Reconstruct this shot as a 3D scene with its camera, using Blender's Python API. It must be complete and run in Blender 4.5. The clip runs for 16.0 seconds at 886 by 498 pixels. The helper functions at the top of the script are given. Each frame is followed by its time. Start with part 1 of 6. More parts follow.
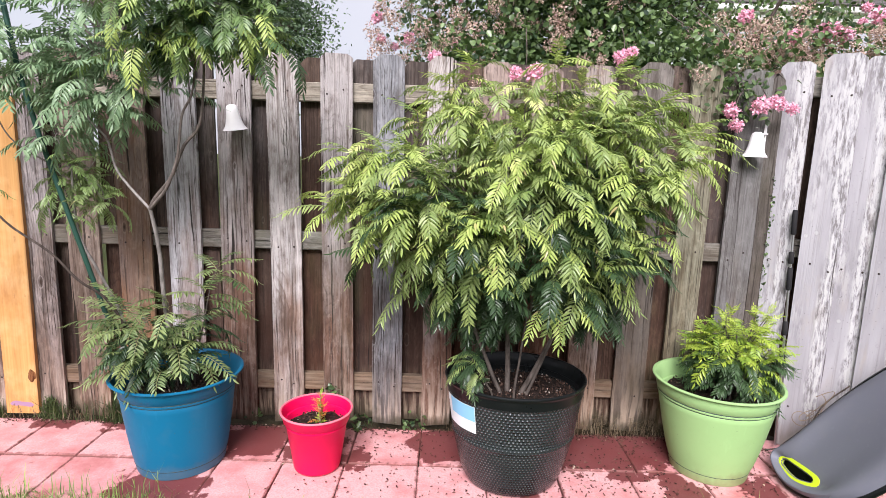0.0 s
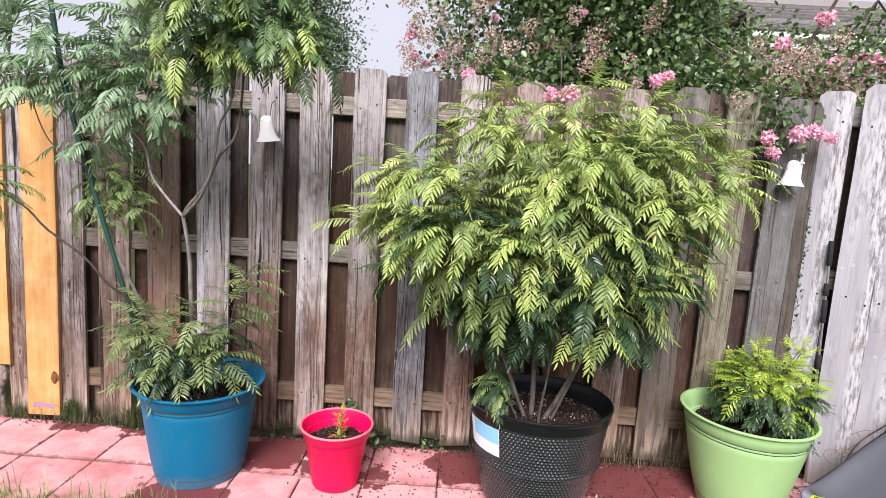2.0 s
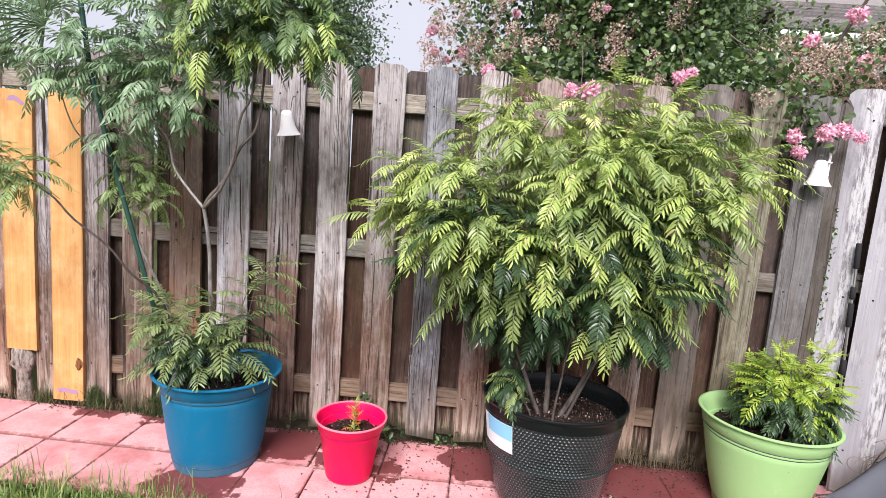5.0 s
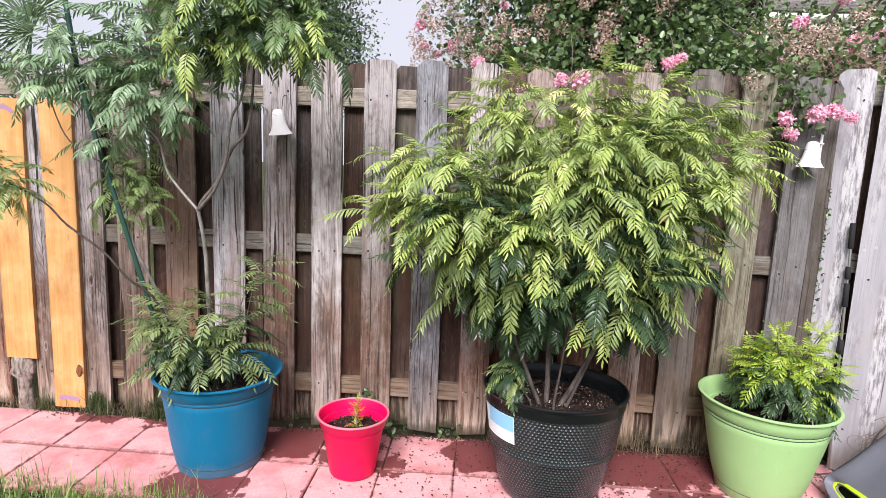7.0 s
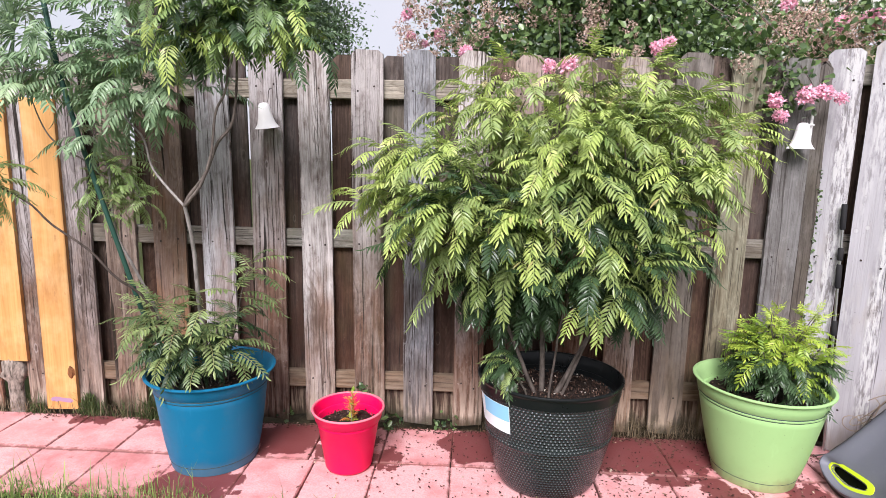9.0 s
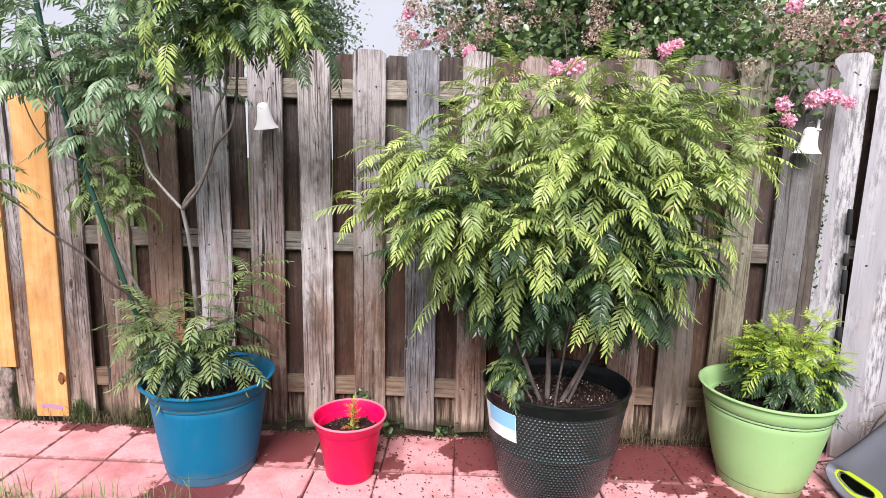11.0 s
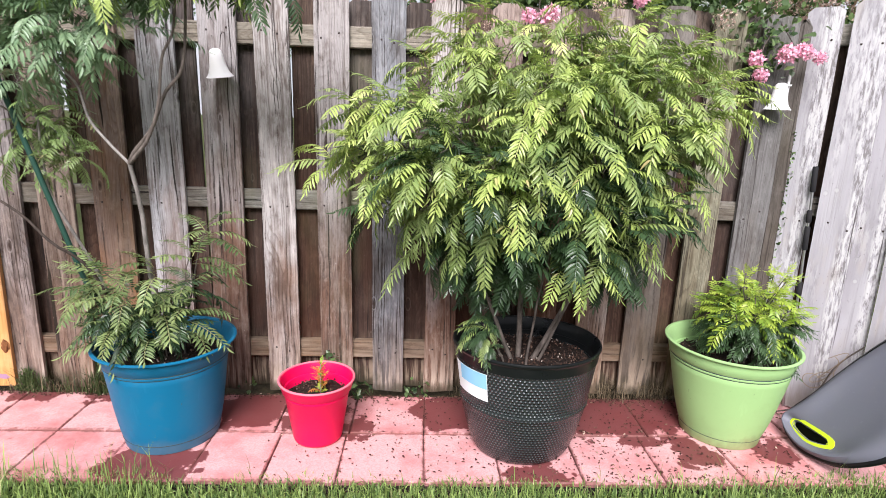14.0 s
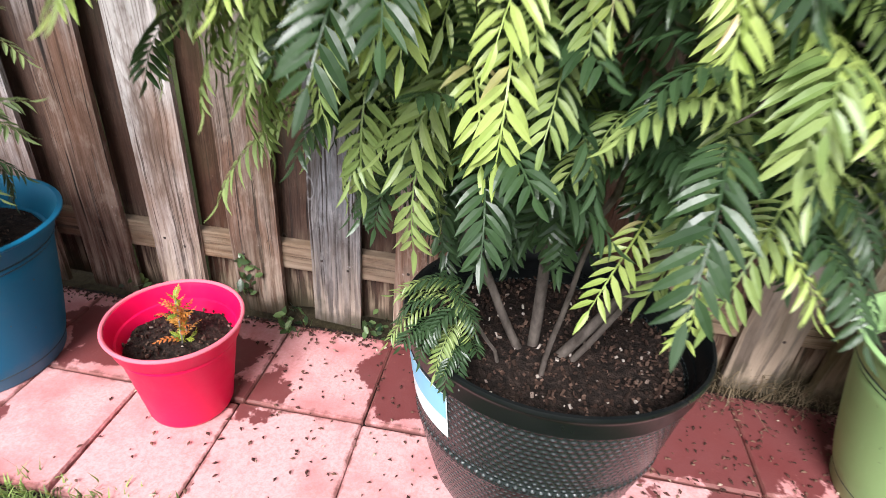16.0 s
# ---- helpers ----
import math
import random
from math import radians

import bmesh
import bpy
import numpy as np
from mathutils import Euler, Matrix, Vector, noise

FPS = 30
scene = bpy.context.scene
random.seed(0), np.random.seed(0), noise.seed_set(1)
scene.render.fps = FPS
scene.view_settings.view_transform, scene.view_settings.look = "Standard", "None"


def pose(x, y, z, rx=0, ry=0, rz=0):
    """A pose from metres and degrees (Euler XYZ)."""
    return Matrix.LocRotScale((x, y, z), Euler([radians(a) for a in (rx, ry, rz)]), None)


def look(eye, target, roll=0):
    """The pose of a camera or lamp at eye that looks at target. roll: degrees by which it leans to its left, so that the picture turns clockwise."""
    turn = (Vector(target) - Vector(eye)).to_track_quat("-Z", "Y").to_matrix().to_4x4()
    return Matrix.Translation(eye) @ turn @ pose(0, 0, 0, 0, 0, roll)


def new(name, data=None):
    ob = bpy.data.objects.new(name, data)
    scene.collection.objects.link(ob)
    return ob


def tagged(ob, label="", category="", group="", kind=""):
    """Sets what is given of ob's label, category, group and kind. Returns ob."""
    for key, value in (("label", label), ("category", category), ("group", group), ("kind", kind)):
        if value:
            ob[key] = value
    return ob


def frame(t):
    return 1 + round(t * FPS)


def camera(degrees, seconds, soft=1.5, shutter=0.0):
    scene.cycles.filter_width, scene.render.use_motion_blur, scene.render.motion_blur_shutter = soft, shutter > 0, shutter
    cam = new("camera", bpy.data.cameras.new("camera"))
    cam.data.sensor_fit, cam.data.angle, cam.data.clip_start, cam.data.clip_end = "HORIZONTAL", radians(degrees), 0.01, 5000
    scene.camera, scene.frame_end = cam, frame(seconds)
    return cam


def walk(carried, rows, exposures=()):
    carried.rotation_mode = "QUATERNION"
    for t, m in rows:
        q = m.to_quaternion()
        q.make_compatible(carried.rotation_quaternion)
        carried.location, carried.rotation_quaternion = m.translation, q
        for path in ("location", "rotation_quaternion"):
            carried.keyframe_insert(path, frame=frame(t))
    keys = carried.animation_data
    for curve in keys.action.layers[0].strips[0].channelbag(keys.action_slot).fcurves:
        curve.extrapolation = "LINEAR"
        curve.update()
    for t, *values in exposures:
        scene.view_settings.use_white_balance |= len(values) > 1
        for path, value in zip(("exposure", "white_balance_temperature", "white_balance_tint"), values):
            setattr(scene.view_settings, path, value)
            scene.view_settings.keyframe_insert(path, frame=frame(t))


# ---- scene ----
cam = camera(77.8, 16.0, soft=0.6, shutter=0.3)
METRES, EYE, TILT, LEAN, TURN = 1.70, 1.385, 0.0, 0.0, 0.0
ROWS = [
    (0.0, 0.0, 0.0, 0.0, 0.28, -9.42, -1.66),
    (0.5, -0.0013, -0.0003, 0.0026, 0.58, -8.9, -2.38),
    (1.0, -0.0252, 0.0095, 0.0003, 0.88, -8.39, -2.97),
    (1.5, -0.0426, 0.0121, -0.0005, 1.33, -8.01, -3.36),
    (2.0, -0.0392, 0.0101, 0.0003, 1.96, -7.81, -3.6),
    (2.5, -0.0308, 0.0119, -0.0061, 2.78, -7.75, -3.77),
    (3.0, -0.0278, 0.0095, -0.0074, 3.5, -7.72, -3.97),
    (3.5, -0.0285, 0.0086, -0.007, 3.95, -7.72, -4.21),
    (4.0, -0.03, 0.0075, -0.007, 4.09, -7.75, -4.42),
    (6.5, -0.0276, 0.0151, -0.0121, 4.04, -8.52, -3.16),
    (7.0, -0.0244, 0.0079, -0.011, 3.66, -8.52, -2.35),
    (7.5, -0.0262, 0.0079, -0.0115, 3.31, -8.59, -1.66),
    (8.0, -0.0233, 0.0101, -0.0139, 3.0, -8.78, -1.25),
    (8.5, -0.0204, 0.0139, -0.0161, 2.92, -9.0, -1.08),
    (9.0, -0.0144, 0.0183, -0.0194, 2.97, -9.17, -1.04),
    (11.5, -0.065, 0.0521, -0.0105, 1.18, -9.25, -1.52),
    (12.0, -0.0761, 0.0548, -0.0193, 0.15, -9.29, -1.66),
    (12.5, -0.0784, 0.054, -0.0205, -0.69, -9.44, -1.75),
    (13.0, -0.0758, 0.0471, -0.018, -1.34, -9.92, -1.77),
    (13.5, -0.0766, 0.0456, -0.0185, -1.69, -11.08, -1.79),
    (14.0, -0.0656, 0.0885, -0.0258, -1.81, -13.24, -1.84),
    (14.5, -0.0131, 0.2356, -0.0361, -1.3, -16.31, -2.03),
    (15.0, 0.0631, 0.4078, -0.0544, 0.69, -20.44, -2.61),
    (15.5, 0.1066, 0.6186, -0.0904, 4.46, -25.5, -3.43),
    (16.0, 0.1182, 0.7974, -0.1504, 9.3, -30.96, -4.1),
]
walk(cam, [(t, pose(0, 0, EYE, TILT, LEAN, TURN) @ pose(METRES * x, METRES * y, METRES * z, 90 + pitch, roll, yaw)) for t, x, y, z, yaw, pitch, roll in ROWS],
     exposures=((0.0, 1.21, 6500, 15), (12.0, 1.22, 6500, 15), (14.0, 1.28, 6500, 13), (15.0, 1.36, 6500, 11), (16.0, 1.40, 6500, 9)))

# ---- world, sun, exposure ----
world = bpy.data.worlds.new("world")
scene.world = world
world.use_nodes = True
wn, wl = world.node_tree.nodes, world.node_tree.links
sky = wn.new("ShaderNodeTexSky")
sky.sky_type = "NISHITA"
sky.sun_disc = False
sky.sun_elevation = radians(45)
sky.sun_rotation = radians(186)
sky.air_density, sky.dust_density, sky.ozone_density = 1.0, 3.0, 1.0
sky_gain = wn.new("ShaderNodeVectorMath")
sky_gain.operation = "SCALE"
sky_gain.inputs["Scale"].default_value = 0.10
wl.new(sky.outputs[0], sky_gain.inputs[0])
wco = wn.new("ShaderNodeTexCoord")
cloud = wn.new("ShaderNodeTexNoise")
cloud.inputs["Scale"].default_value = 2.2
cloud.inputs["Detail"].default_value = 6.0
wl.new(wco.outputs["Generated"], cloud.inputs["Vector"])
ramp = wn.new("ShaderNodeValToRGB")
ramp.color_ramp.elements[0].position, ramp.color_ramp.elements[0].color = 0.38, (0.86, 0.91, 1.0, 1)
ramp.color_ramp.elements[1].position, ramp.color_ramp.elements[1].color = 0.60, (1.0, 1.0, 1.10, 1)
wl.new(cloud.outputs["Fac"], ramp.inputs[0])
mixw = wn.new("ShaderNodeMix")
mixw.data_type = "RGBA"
mixw.inputs["Factor"].default_value = 0.82
wl.new(sky_gain.outputs[0], mixw.inputs["A"])
wl.new(ramp.outputs[0], mixw.inputs["B"])
wl.new(mixw.outputs["Result"], wn["Background"].inputs["Color"])
wn["Background"].inputs["Strength"].default_value = 0.42

sun_data = bpy.data.lights.new("sun", "SUN")
sun_data.energy, sun_data.angle, sun_data.color = 2.75, radians(30), (1.0, 0.98, 1.0)
sun = new("sun", sun_data)
sun.matrix_world = look((-0.9, -5.6, 6.2), (0, 1.2, 0))


# ---- materials ----
class Nodes:
    """A small builder for node materials."""

    def __init__(self, name):
        self.mat = bpy.data.materials.new(name)
        self.mat.use_nodes = True
        self.t = self.mat.node_tree
        self.bsdf = self.t.nodes["Principled BSDF"]

    def n(self, kind, **inputs):
        node = self.t.nodes.new(kind)
        for key, v in inputs.items():
            self.put(node.inputs[key.replace("_", " ")], v)
        return node

    def put(self, socket, v):
        if isinstance(v, bpy.types.NodeSocket):
            self.t.links.new(v, socket)
        else:
            socket.default_value = v

    def co(self, kind="Object"):
        return self.n("ShaderNodeTexCoord").outputs[kind]

    def pos(self):
        return self.n("ShaderNodeNewGeometry").outputs["Position"]

    def rnd(self):
        return self.n("ShaderNodeObjectInfo").outputs["Random"]

    def island(self):
        return self.n("ShaderNodeNewGeometry").outputs["Random Per Island"]

    def vmath(self, op, a, b):
        node = self.n("ShaderNodeVectorMath")
        node.operation = op
        self.put(node.inputs[0], a)
        self.put(node.inputs[1], b)
        return node.outputs["Value"] if op in ("DISTANCE", "DOT_PRODUCT") else node.outputs[0]

    def math(self, op, a, b=0.0, clamp=False):
        node = self.n("ShaderNodeMath")
        node.operation, node.use_clamp = op, clamp
        self.put(node.inputs[0], a)
        self.put(node.inputs[1], b)
        return node.outputs[0]

    def noise(self, vec, scale, detail=4.0, rough=0.55, dist=0.0):
        node = self.n("ShaderNodeTexNoise", Vector=vec, Scale=scale, Detail=detail, Roughness=rough, Distortion=dist)
        return node.outputs["Fac"]

    def ramp(self, fac, *stops):
        node = self.n("ShaderNodeValToRGB", Fac=fac)
        el = node.color_ramp.elements
        while len(el) < len(stops):
            el.new(0.5)
        for e, (p, c) in zip(el, stops):
            e.position = p
            e.color = (c, c, c, 1) if isinstance(c, (int, float)) else (*c, 1)
        return node.outputs[0]

    def mix(self, fac, a, b, kind="MIX"):
        node = self.n("ShaderNodeMix")
        node.data_type, node.blend_type = "RGBA", kind
        self.put(node.inputs["Factor"], fac)
        for s, v in (("A", a), ("B", b)):
            self.put(node.inputs[s], (*v, 1) if isinstance(v, tuple) else v)
        return node.outputs["Result"]

    def bump(self, height, strength=0.3, distance=0.01):
        node = self.n("ShaderNodeBump", Height=height, Strength=strength, Distance=distance)
        self.t.links.new(node.outputs[0], self.bsdf.inputs["Normal"])

    def out(self, color=None, rough=0.6, spec=0.5, **more):
        if color is not None:
            self.put(self.bsdf.inputs["Base Color"], (*color, 1) if isinstance(color, tuple) else color)
        self.put(self.bsdf.inputs["Roughness"], rough)
        self.put(self.bsdf.inputs["Specular IOR Level"], spec)
        for k, v in more.items():
            self.put(self.bsdf.inputs[k.replace("_", " ")], v)
        return self.mat


def weathered_wood(name, grey, brown, pale, brown_amount=0.5, lichen=0.0, algae=0.25, grain=0.75):
    """Old boards: long grain along local z, browner where the rain does not bleach them."""
    m = Nodes(name)
    r = m.rnd()
    shift = m.n("ShaderNodeCombineXYZ", X=m.math("MULTIPLY", r, 7.0), Y=m.math("MULTIPLY", r, 3.0), Z=m.math("MULTIPLY", r, 11.0)).outputs[0]
    p = m.vmath("ADD", m.co(), shift)
    warp = m.noise(m.vmath("MULTIPLY", p, (4.0, 4.0, 2.0)), 1.0, 3.0)
    warped = m.vmath("ADD", p, m.n("ShaderNodeCombineXYZ", X=m.math("MULTIPLY", warp, 0.035)).outputs[0])
    fine = m.noise(m.vmath("MULTIPLY", warped, (150.0, 60.0, 3.4)), 1.0, 5.0, 0.72)
    rings = m.noise(m.vmath("MULTIPLY", warped, (70.0, 40.0, 1.1)), 1.0, 3.0, 0.6)
    blot = m.noise(m.vmath("MULTIPLY", p, (9.0, 9.0, 2.6)), 1.0, 4.0, 0.6)
    scuff = m.noise(m.vmath("MULTIPLY", p, (30.0, 30.0, 14.0)), 1.0, 5.0, 0.7)
    z = m.n("ShaderNodeSeparateXYZ", Vector=m.pos()).outputs["Z"]
    low = m.math("ADD", m.math("MULTIPLY", z, -0.56), m.math("ADD", m.math("MULTIPLY", blot, 1.2), m.math("MULTIPLY", r, 0.42)))
    brownness = m.ramp(m.math("ADD", low, brown_amount - 0.52), (0.22, 0.0), (0.70, 1.0))
    base = m.mix(brownness, grey, brown)
    bleached = m.mix(brownness, pale, (pale[0] * 0.62, pale[1] * 0.52, pale[2] * 0.44))
    crack = m.noise(m.vmath("MULTIPLY", warped, (105.0, 40.0, 1.6)), 1.0, 3.0, 0.6)
    base = m.mix(m.ramp(fine, (0.50, 0.0), (0.64, 0.42 * grain)), base, bleached)
    base = m.mix(m.ramp(scuff, (0.54, 0.0), (0.68, 0.75 * min(1.0, grain + 0.15))), base, bleached)
    base = m.mix(m.ramp(rings, (0.34, 0.60 * grain), (0.48, 0.0)), base, tuple(c * 0.40 for c in brown), "MIX")
    # growth rings cut lengthwise: nested arches along the board
    figure = m.noise(m.vmath("MULTIPLY", p, (7.0, 7.0, 0.85)), 1.0, 1.5, 0.4)
    lines = m.math("FRACT", m.math("ADD", m.math("MULTIPLY", figure, 34.0), m.math("MULTIPLY", fine, 0.5)))
    soft = m.noise(m.vmath("MULTIPLY", p, (5.0, 5.0, 1.5)), 1.0, 2.0)
    arch = m.math("MULTIPLY", m.ramp(lines, (0.0, 0.0), (0.62, 0.15), (0.90, 1.0), (1.0, 0.1)), m.ramp(soft, (0.40, 0.15), (0.60, 1.0)))
    base = m.mix(m.math("MULTIPLY", arch, 0.62 * grain), base, tuple(c * 0.36 for c in brown))
    base = m.mix(m.ramp(rings, (0.60, 0.0), (0.72, 0.35 * grain)), base, bleached)
    base = m.mix(m.ramp(fine, (0.33, 0.75 * grain), (0.44, 0.0)), base, tuple(c * 0.30 for c in brown))
    base = m.mix(m.ramp(scuff, (0.30, 0.6 * grain), (0.43, 0.0)), base, tuple(c * 0.38 for c in brown))
    base = m.mix(m.ramp(crack, (0.375, 0.95 * grain), (0.40, 0.0)), base, (0.028, 0.020, 0.017))
    base = m.mix(m.ramp(crack, (0.60, 0.0), (0.66, 0.5 * grain)), base, bleached)
    smear = m.noise(m.vmath("MULTIPLY", p, (14.0, 14.0, 5.0)), 1.0, 5.0, 0.65)
    base = m.mix(m.ramp(smear, (0.55, 0.0), (0.70, 0.6)), base, bleached)
    base = m.mix(m.ramp(smear, (0.33, 0.55 * min(1.0, grain + 0.2)), (0.45, 0.0)), base, tuple(c * 0.5 for c in brown))
    # broad rusty and sooty stains, and sparse deep checks that run a hand's length
    rust = m.noise(m.vmath("MULTIPLY", p, (6.0, 6.0, 1.8)), 1.0, 4.0, 0.6)
    base = m.mix(m.math("MULTIPLY", m.ramp(rust, (0.54, 0.0), (0.70, 0.65)), brownness), base, (brown[0] * 1.15, brown[1] * 0.95, brown[2] * 0.80))
    soot = m.noise(m.vmath("MULTIPLY", p, (11.0, 11.0, 3.0)), 1.0, 5.0, 0.65)
    base = m.mix(m.ramp(soot, (0.34, 0.6), (0.47, 0.0)), base, tuple(c * 0.42 for c in brown))
    check = m.noise(m.vmath("MULTIPLY", warped, (46.0, 20.0, 0.9)), 1.0, 2.0, 0.5)
    base = m.mix(m.ramp(check, (0.310, 0.95), (0.328, 0.0)), base, (0.018, 0.013, 0.011))
    # pale scratches and dark specks
    speck = m.noise(m.vmath("MULTIPLY", p, (95.0, 95.0, 60.0)), 1.0, 3.0, 0.7)
    base = m.mix(m.ramp(speck, (0.68, 0.0), (0.73, 0.75)), base, (0.03, 0.022, 0.018))
    base = m.mix(m.math("MULTIPLY", m.ramp(speck, (0.27, 0.7), (0.34, 0.0)), m.ramp(smear, (0.48, 0.0), (0.62, 1.0))), base, pale)
    px = m.n("ShaderNodeSeparateXYZ", Vector=p)
    flat = m.n("ShaderNodeCombineXYZ", X=m.math("MULTIPLY", px.outputs["X"], 9.0), Y=m.math("MULTIPLY", px.outputs["Z"], 3.6)).outputs[0]
    vor = m.n("ShaderNodeTexVoronoi", Vector=flat, Scale=1.0, Randomness=1.0)
    vor.voronoi_dimensions = "2D"
    cell = m.n("ShaderNodeSeparateColor", Color=vor.outputs["Color"])
    # only one cell in five holds a knot, each of its own size
    few = m.math("ADD", m.ramp(cell.outputs["Red"], (0.20, 0.0), (0.21, 1.0)), m.math("MULTIPLY", cell.outputs["Green"], 0.09))
    kn = m.math("ADD", m.math("ADD", vor.outputs["Distance"], m.math("MULTIPLY", scuff, 0.07)), few)
    base = m.mix(m.ramp(kn, (0.075, 0.9), (0.10, 0.5), (0.17, 0.0)), base, (0.04, 0.026, 0.020))
    base = m.mix(m.ramp(kn, (0.135, 0.0), (0.15, 0.4), (0.175, 0.0)), base, pale)
    green = m.noise(m.vmath("MULTIPLY", m.pos(), (3.0, 3.0, 1.4)), 1.0, 3.0)
    base = m.mix(m.math("MULTIPLY", m.ramp(green, (0.55, 0.0), (0.75, 1.0)), algae), base, (0.16, 0.17, 0.07))
    tone = 1.0 if grain > 0.5 else 0.0
    hue = m.math("FRACT", m.math("MULTIPLY", r, 7.31))
    base = m.mix(m.ramp(hue, (0.55, 0.0), (0.8, 0.55 * tone)), base, m.mix(1.0, base, (0.80, 0.92, 1.08), "MULTIPLY"))
    base = m.mix(m.ramp(hue, (0.08, 0.8 * tone), (0.3, 0.0)), base, m.mix(1.0, base, (1.12, 0.93, 0.82), "MULTIPLY"))
    worn = m.math("MULTIPLY", m.ramp(z, (0.02, 0.1), (0.07, 0.9), (0.15, 0.5), (0.32, 0.0)), m.ramp(m.noise(m.vmath("MULTIPLY", warped, (60.0, 30.0, 4.0)), 1.0, 4.0), (0.44, 0.0), (0.58, 0.8 * tone)))
    base = m.mix(worn, base, m.mix(0.65, pale, (0.60, 0.46, 0.33)))
    tint = m.math("ADD", m.math("MULTIPLY", m.math("FRACT", m.math("MULTIPLY", r, 3.7)), 0.55 if grain > 0.5 else 0.14), 0.72 if grain > 0.5 else 0.90)
    base = m.mix(1.0, base, m.n("ShaderNodeCombineColor", Red=tint, Green=tint, Blue=tint).outputs[0], "MULTIPLY")
    # mildew at the damp foot of the boards
    foot = m.math("SUBTRACT", m.math("ADD", m.math("MULTIPLY", m.noise(m.vmath("MULTIPLY", m.pos(), (14.0, 14.0, 8.0)), 1.0, 4.0), 0.30), -0.04), z)
    base = m.mix(m.ramp(foot, (0.0, 0.0), (0.08, 0.75)), base, (0.05, 0.045, 0.025))
    if lichen:
        where = m.math("ADD", m.noise(p, 6.0, 3.0), m.math("MULTIPLY", m.math("FRACT", m.math("MULTIPLY", r, 5.3)), 0.12))
        crust = m.noise(m.vmath("MULTIPLY", p, (34.0, 34.0, 26.0)), 1.0, 5.0, 0.7)
        spot = m.math("MULTIPLY", m.ramp(crust, (0.53, 0.0), (0.58, 1.0)), m.ramp(where, (0.60, 0.0), (0.72, 1.0)))
        base = m.mix(m.math("MULTIPLY", spot, lichen * 0.75), base, (0.66, 0.67, 0.66))
        dark = m.noise(m.vmath("MULTIPLY", p, (40.0, 40.0, 26.0)), 1.0, 4.0)
        base = m.mix(m.math("MULTIPLY", m.ramp(dark, (0.57, 0.0), (0.64, 0.7)), m.ramp(where, (0.62, 0.0), (0.70, 1.0))), base, (0.13, 0.12, 0.11))
    height = m.math("ADD", fine, m.math("MULTIPLY", rings, 0.8))
    m.bump(m.math("ADD", height, crack), 0.7, 0.005)
    return m.out(base, 0.82, 0.25)


WOOD_FRONT = weathered_wood("weathered_picket_wood", (0.415, 0.378, 0.368), (0.165, 0.094, 0.066), (0.56, 0.50, 0.48), 0.66, 0.0, 0.2, 0.95)
# back boards: the shade between the front pickets is put into this colour
WOOD_BACK = weathered_wood("shaded_picket_wood", (0.098, 0.077, 0.067), (0.070, 0.038, 0.027), (0.20, 0.15, 0.122), 0.78)
WOOD_RAIL = weathered_wood("rail_wood", (0.245, 0.222, 0.185), (0.215, 0.158, 0.108), (0.41, 0.365, 0.30), 0.45, 0.0, 0.5)
WOOD_BLUE = weathered_wood("blue_grey_picket_wood", (0.255, 0.262, 0.285), (0.165, 0.135, 0.120), (0.47, 0.47, 0.49), 0.42, 0.0, 0.05, 0.95)
WOOD_TAN = weathered_wood("tan_picket_wood", (0.305, 0.263, 0.240), (0.225, 0.132, 0.086), (0.54, 0.46, 0.40), 0.58, 0.0, 0.1, 0.95)
WOOD_LIGHT = weathered_wood("bleached_picket_wood", (0.405, 0.378, 0.368), (0.20, 0.125, 0.092), (0.57, 0.525, 0.51), 0.52, 0.0, 0.05, 0.9)
# dull grey boards, darkened further to paint the shade of the myrtle overhang
WOOD_DULL = weathered_wood("dull_grey_shaded_wood", (0.140, 0.125, 0.112), (0.125, 0.098, 0.078), (0.235, 0.21, 0.19), 0.40, 0.0, 0.15, 0.7)


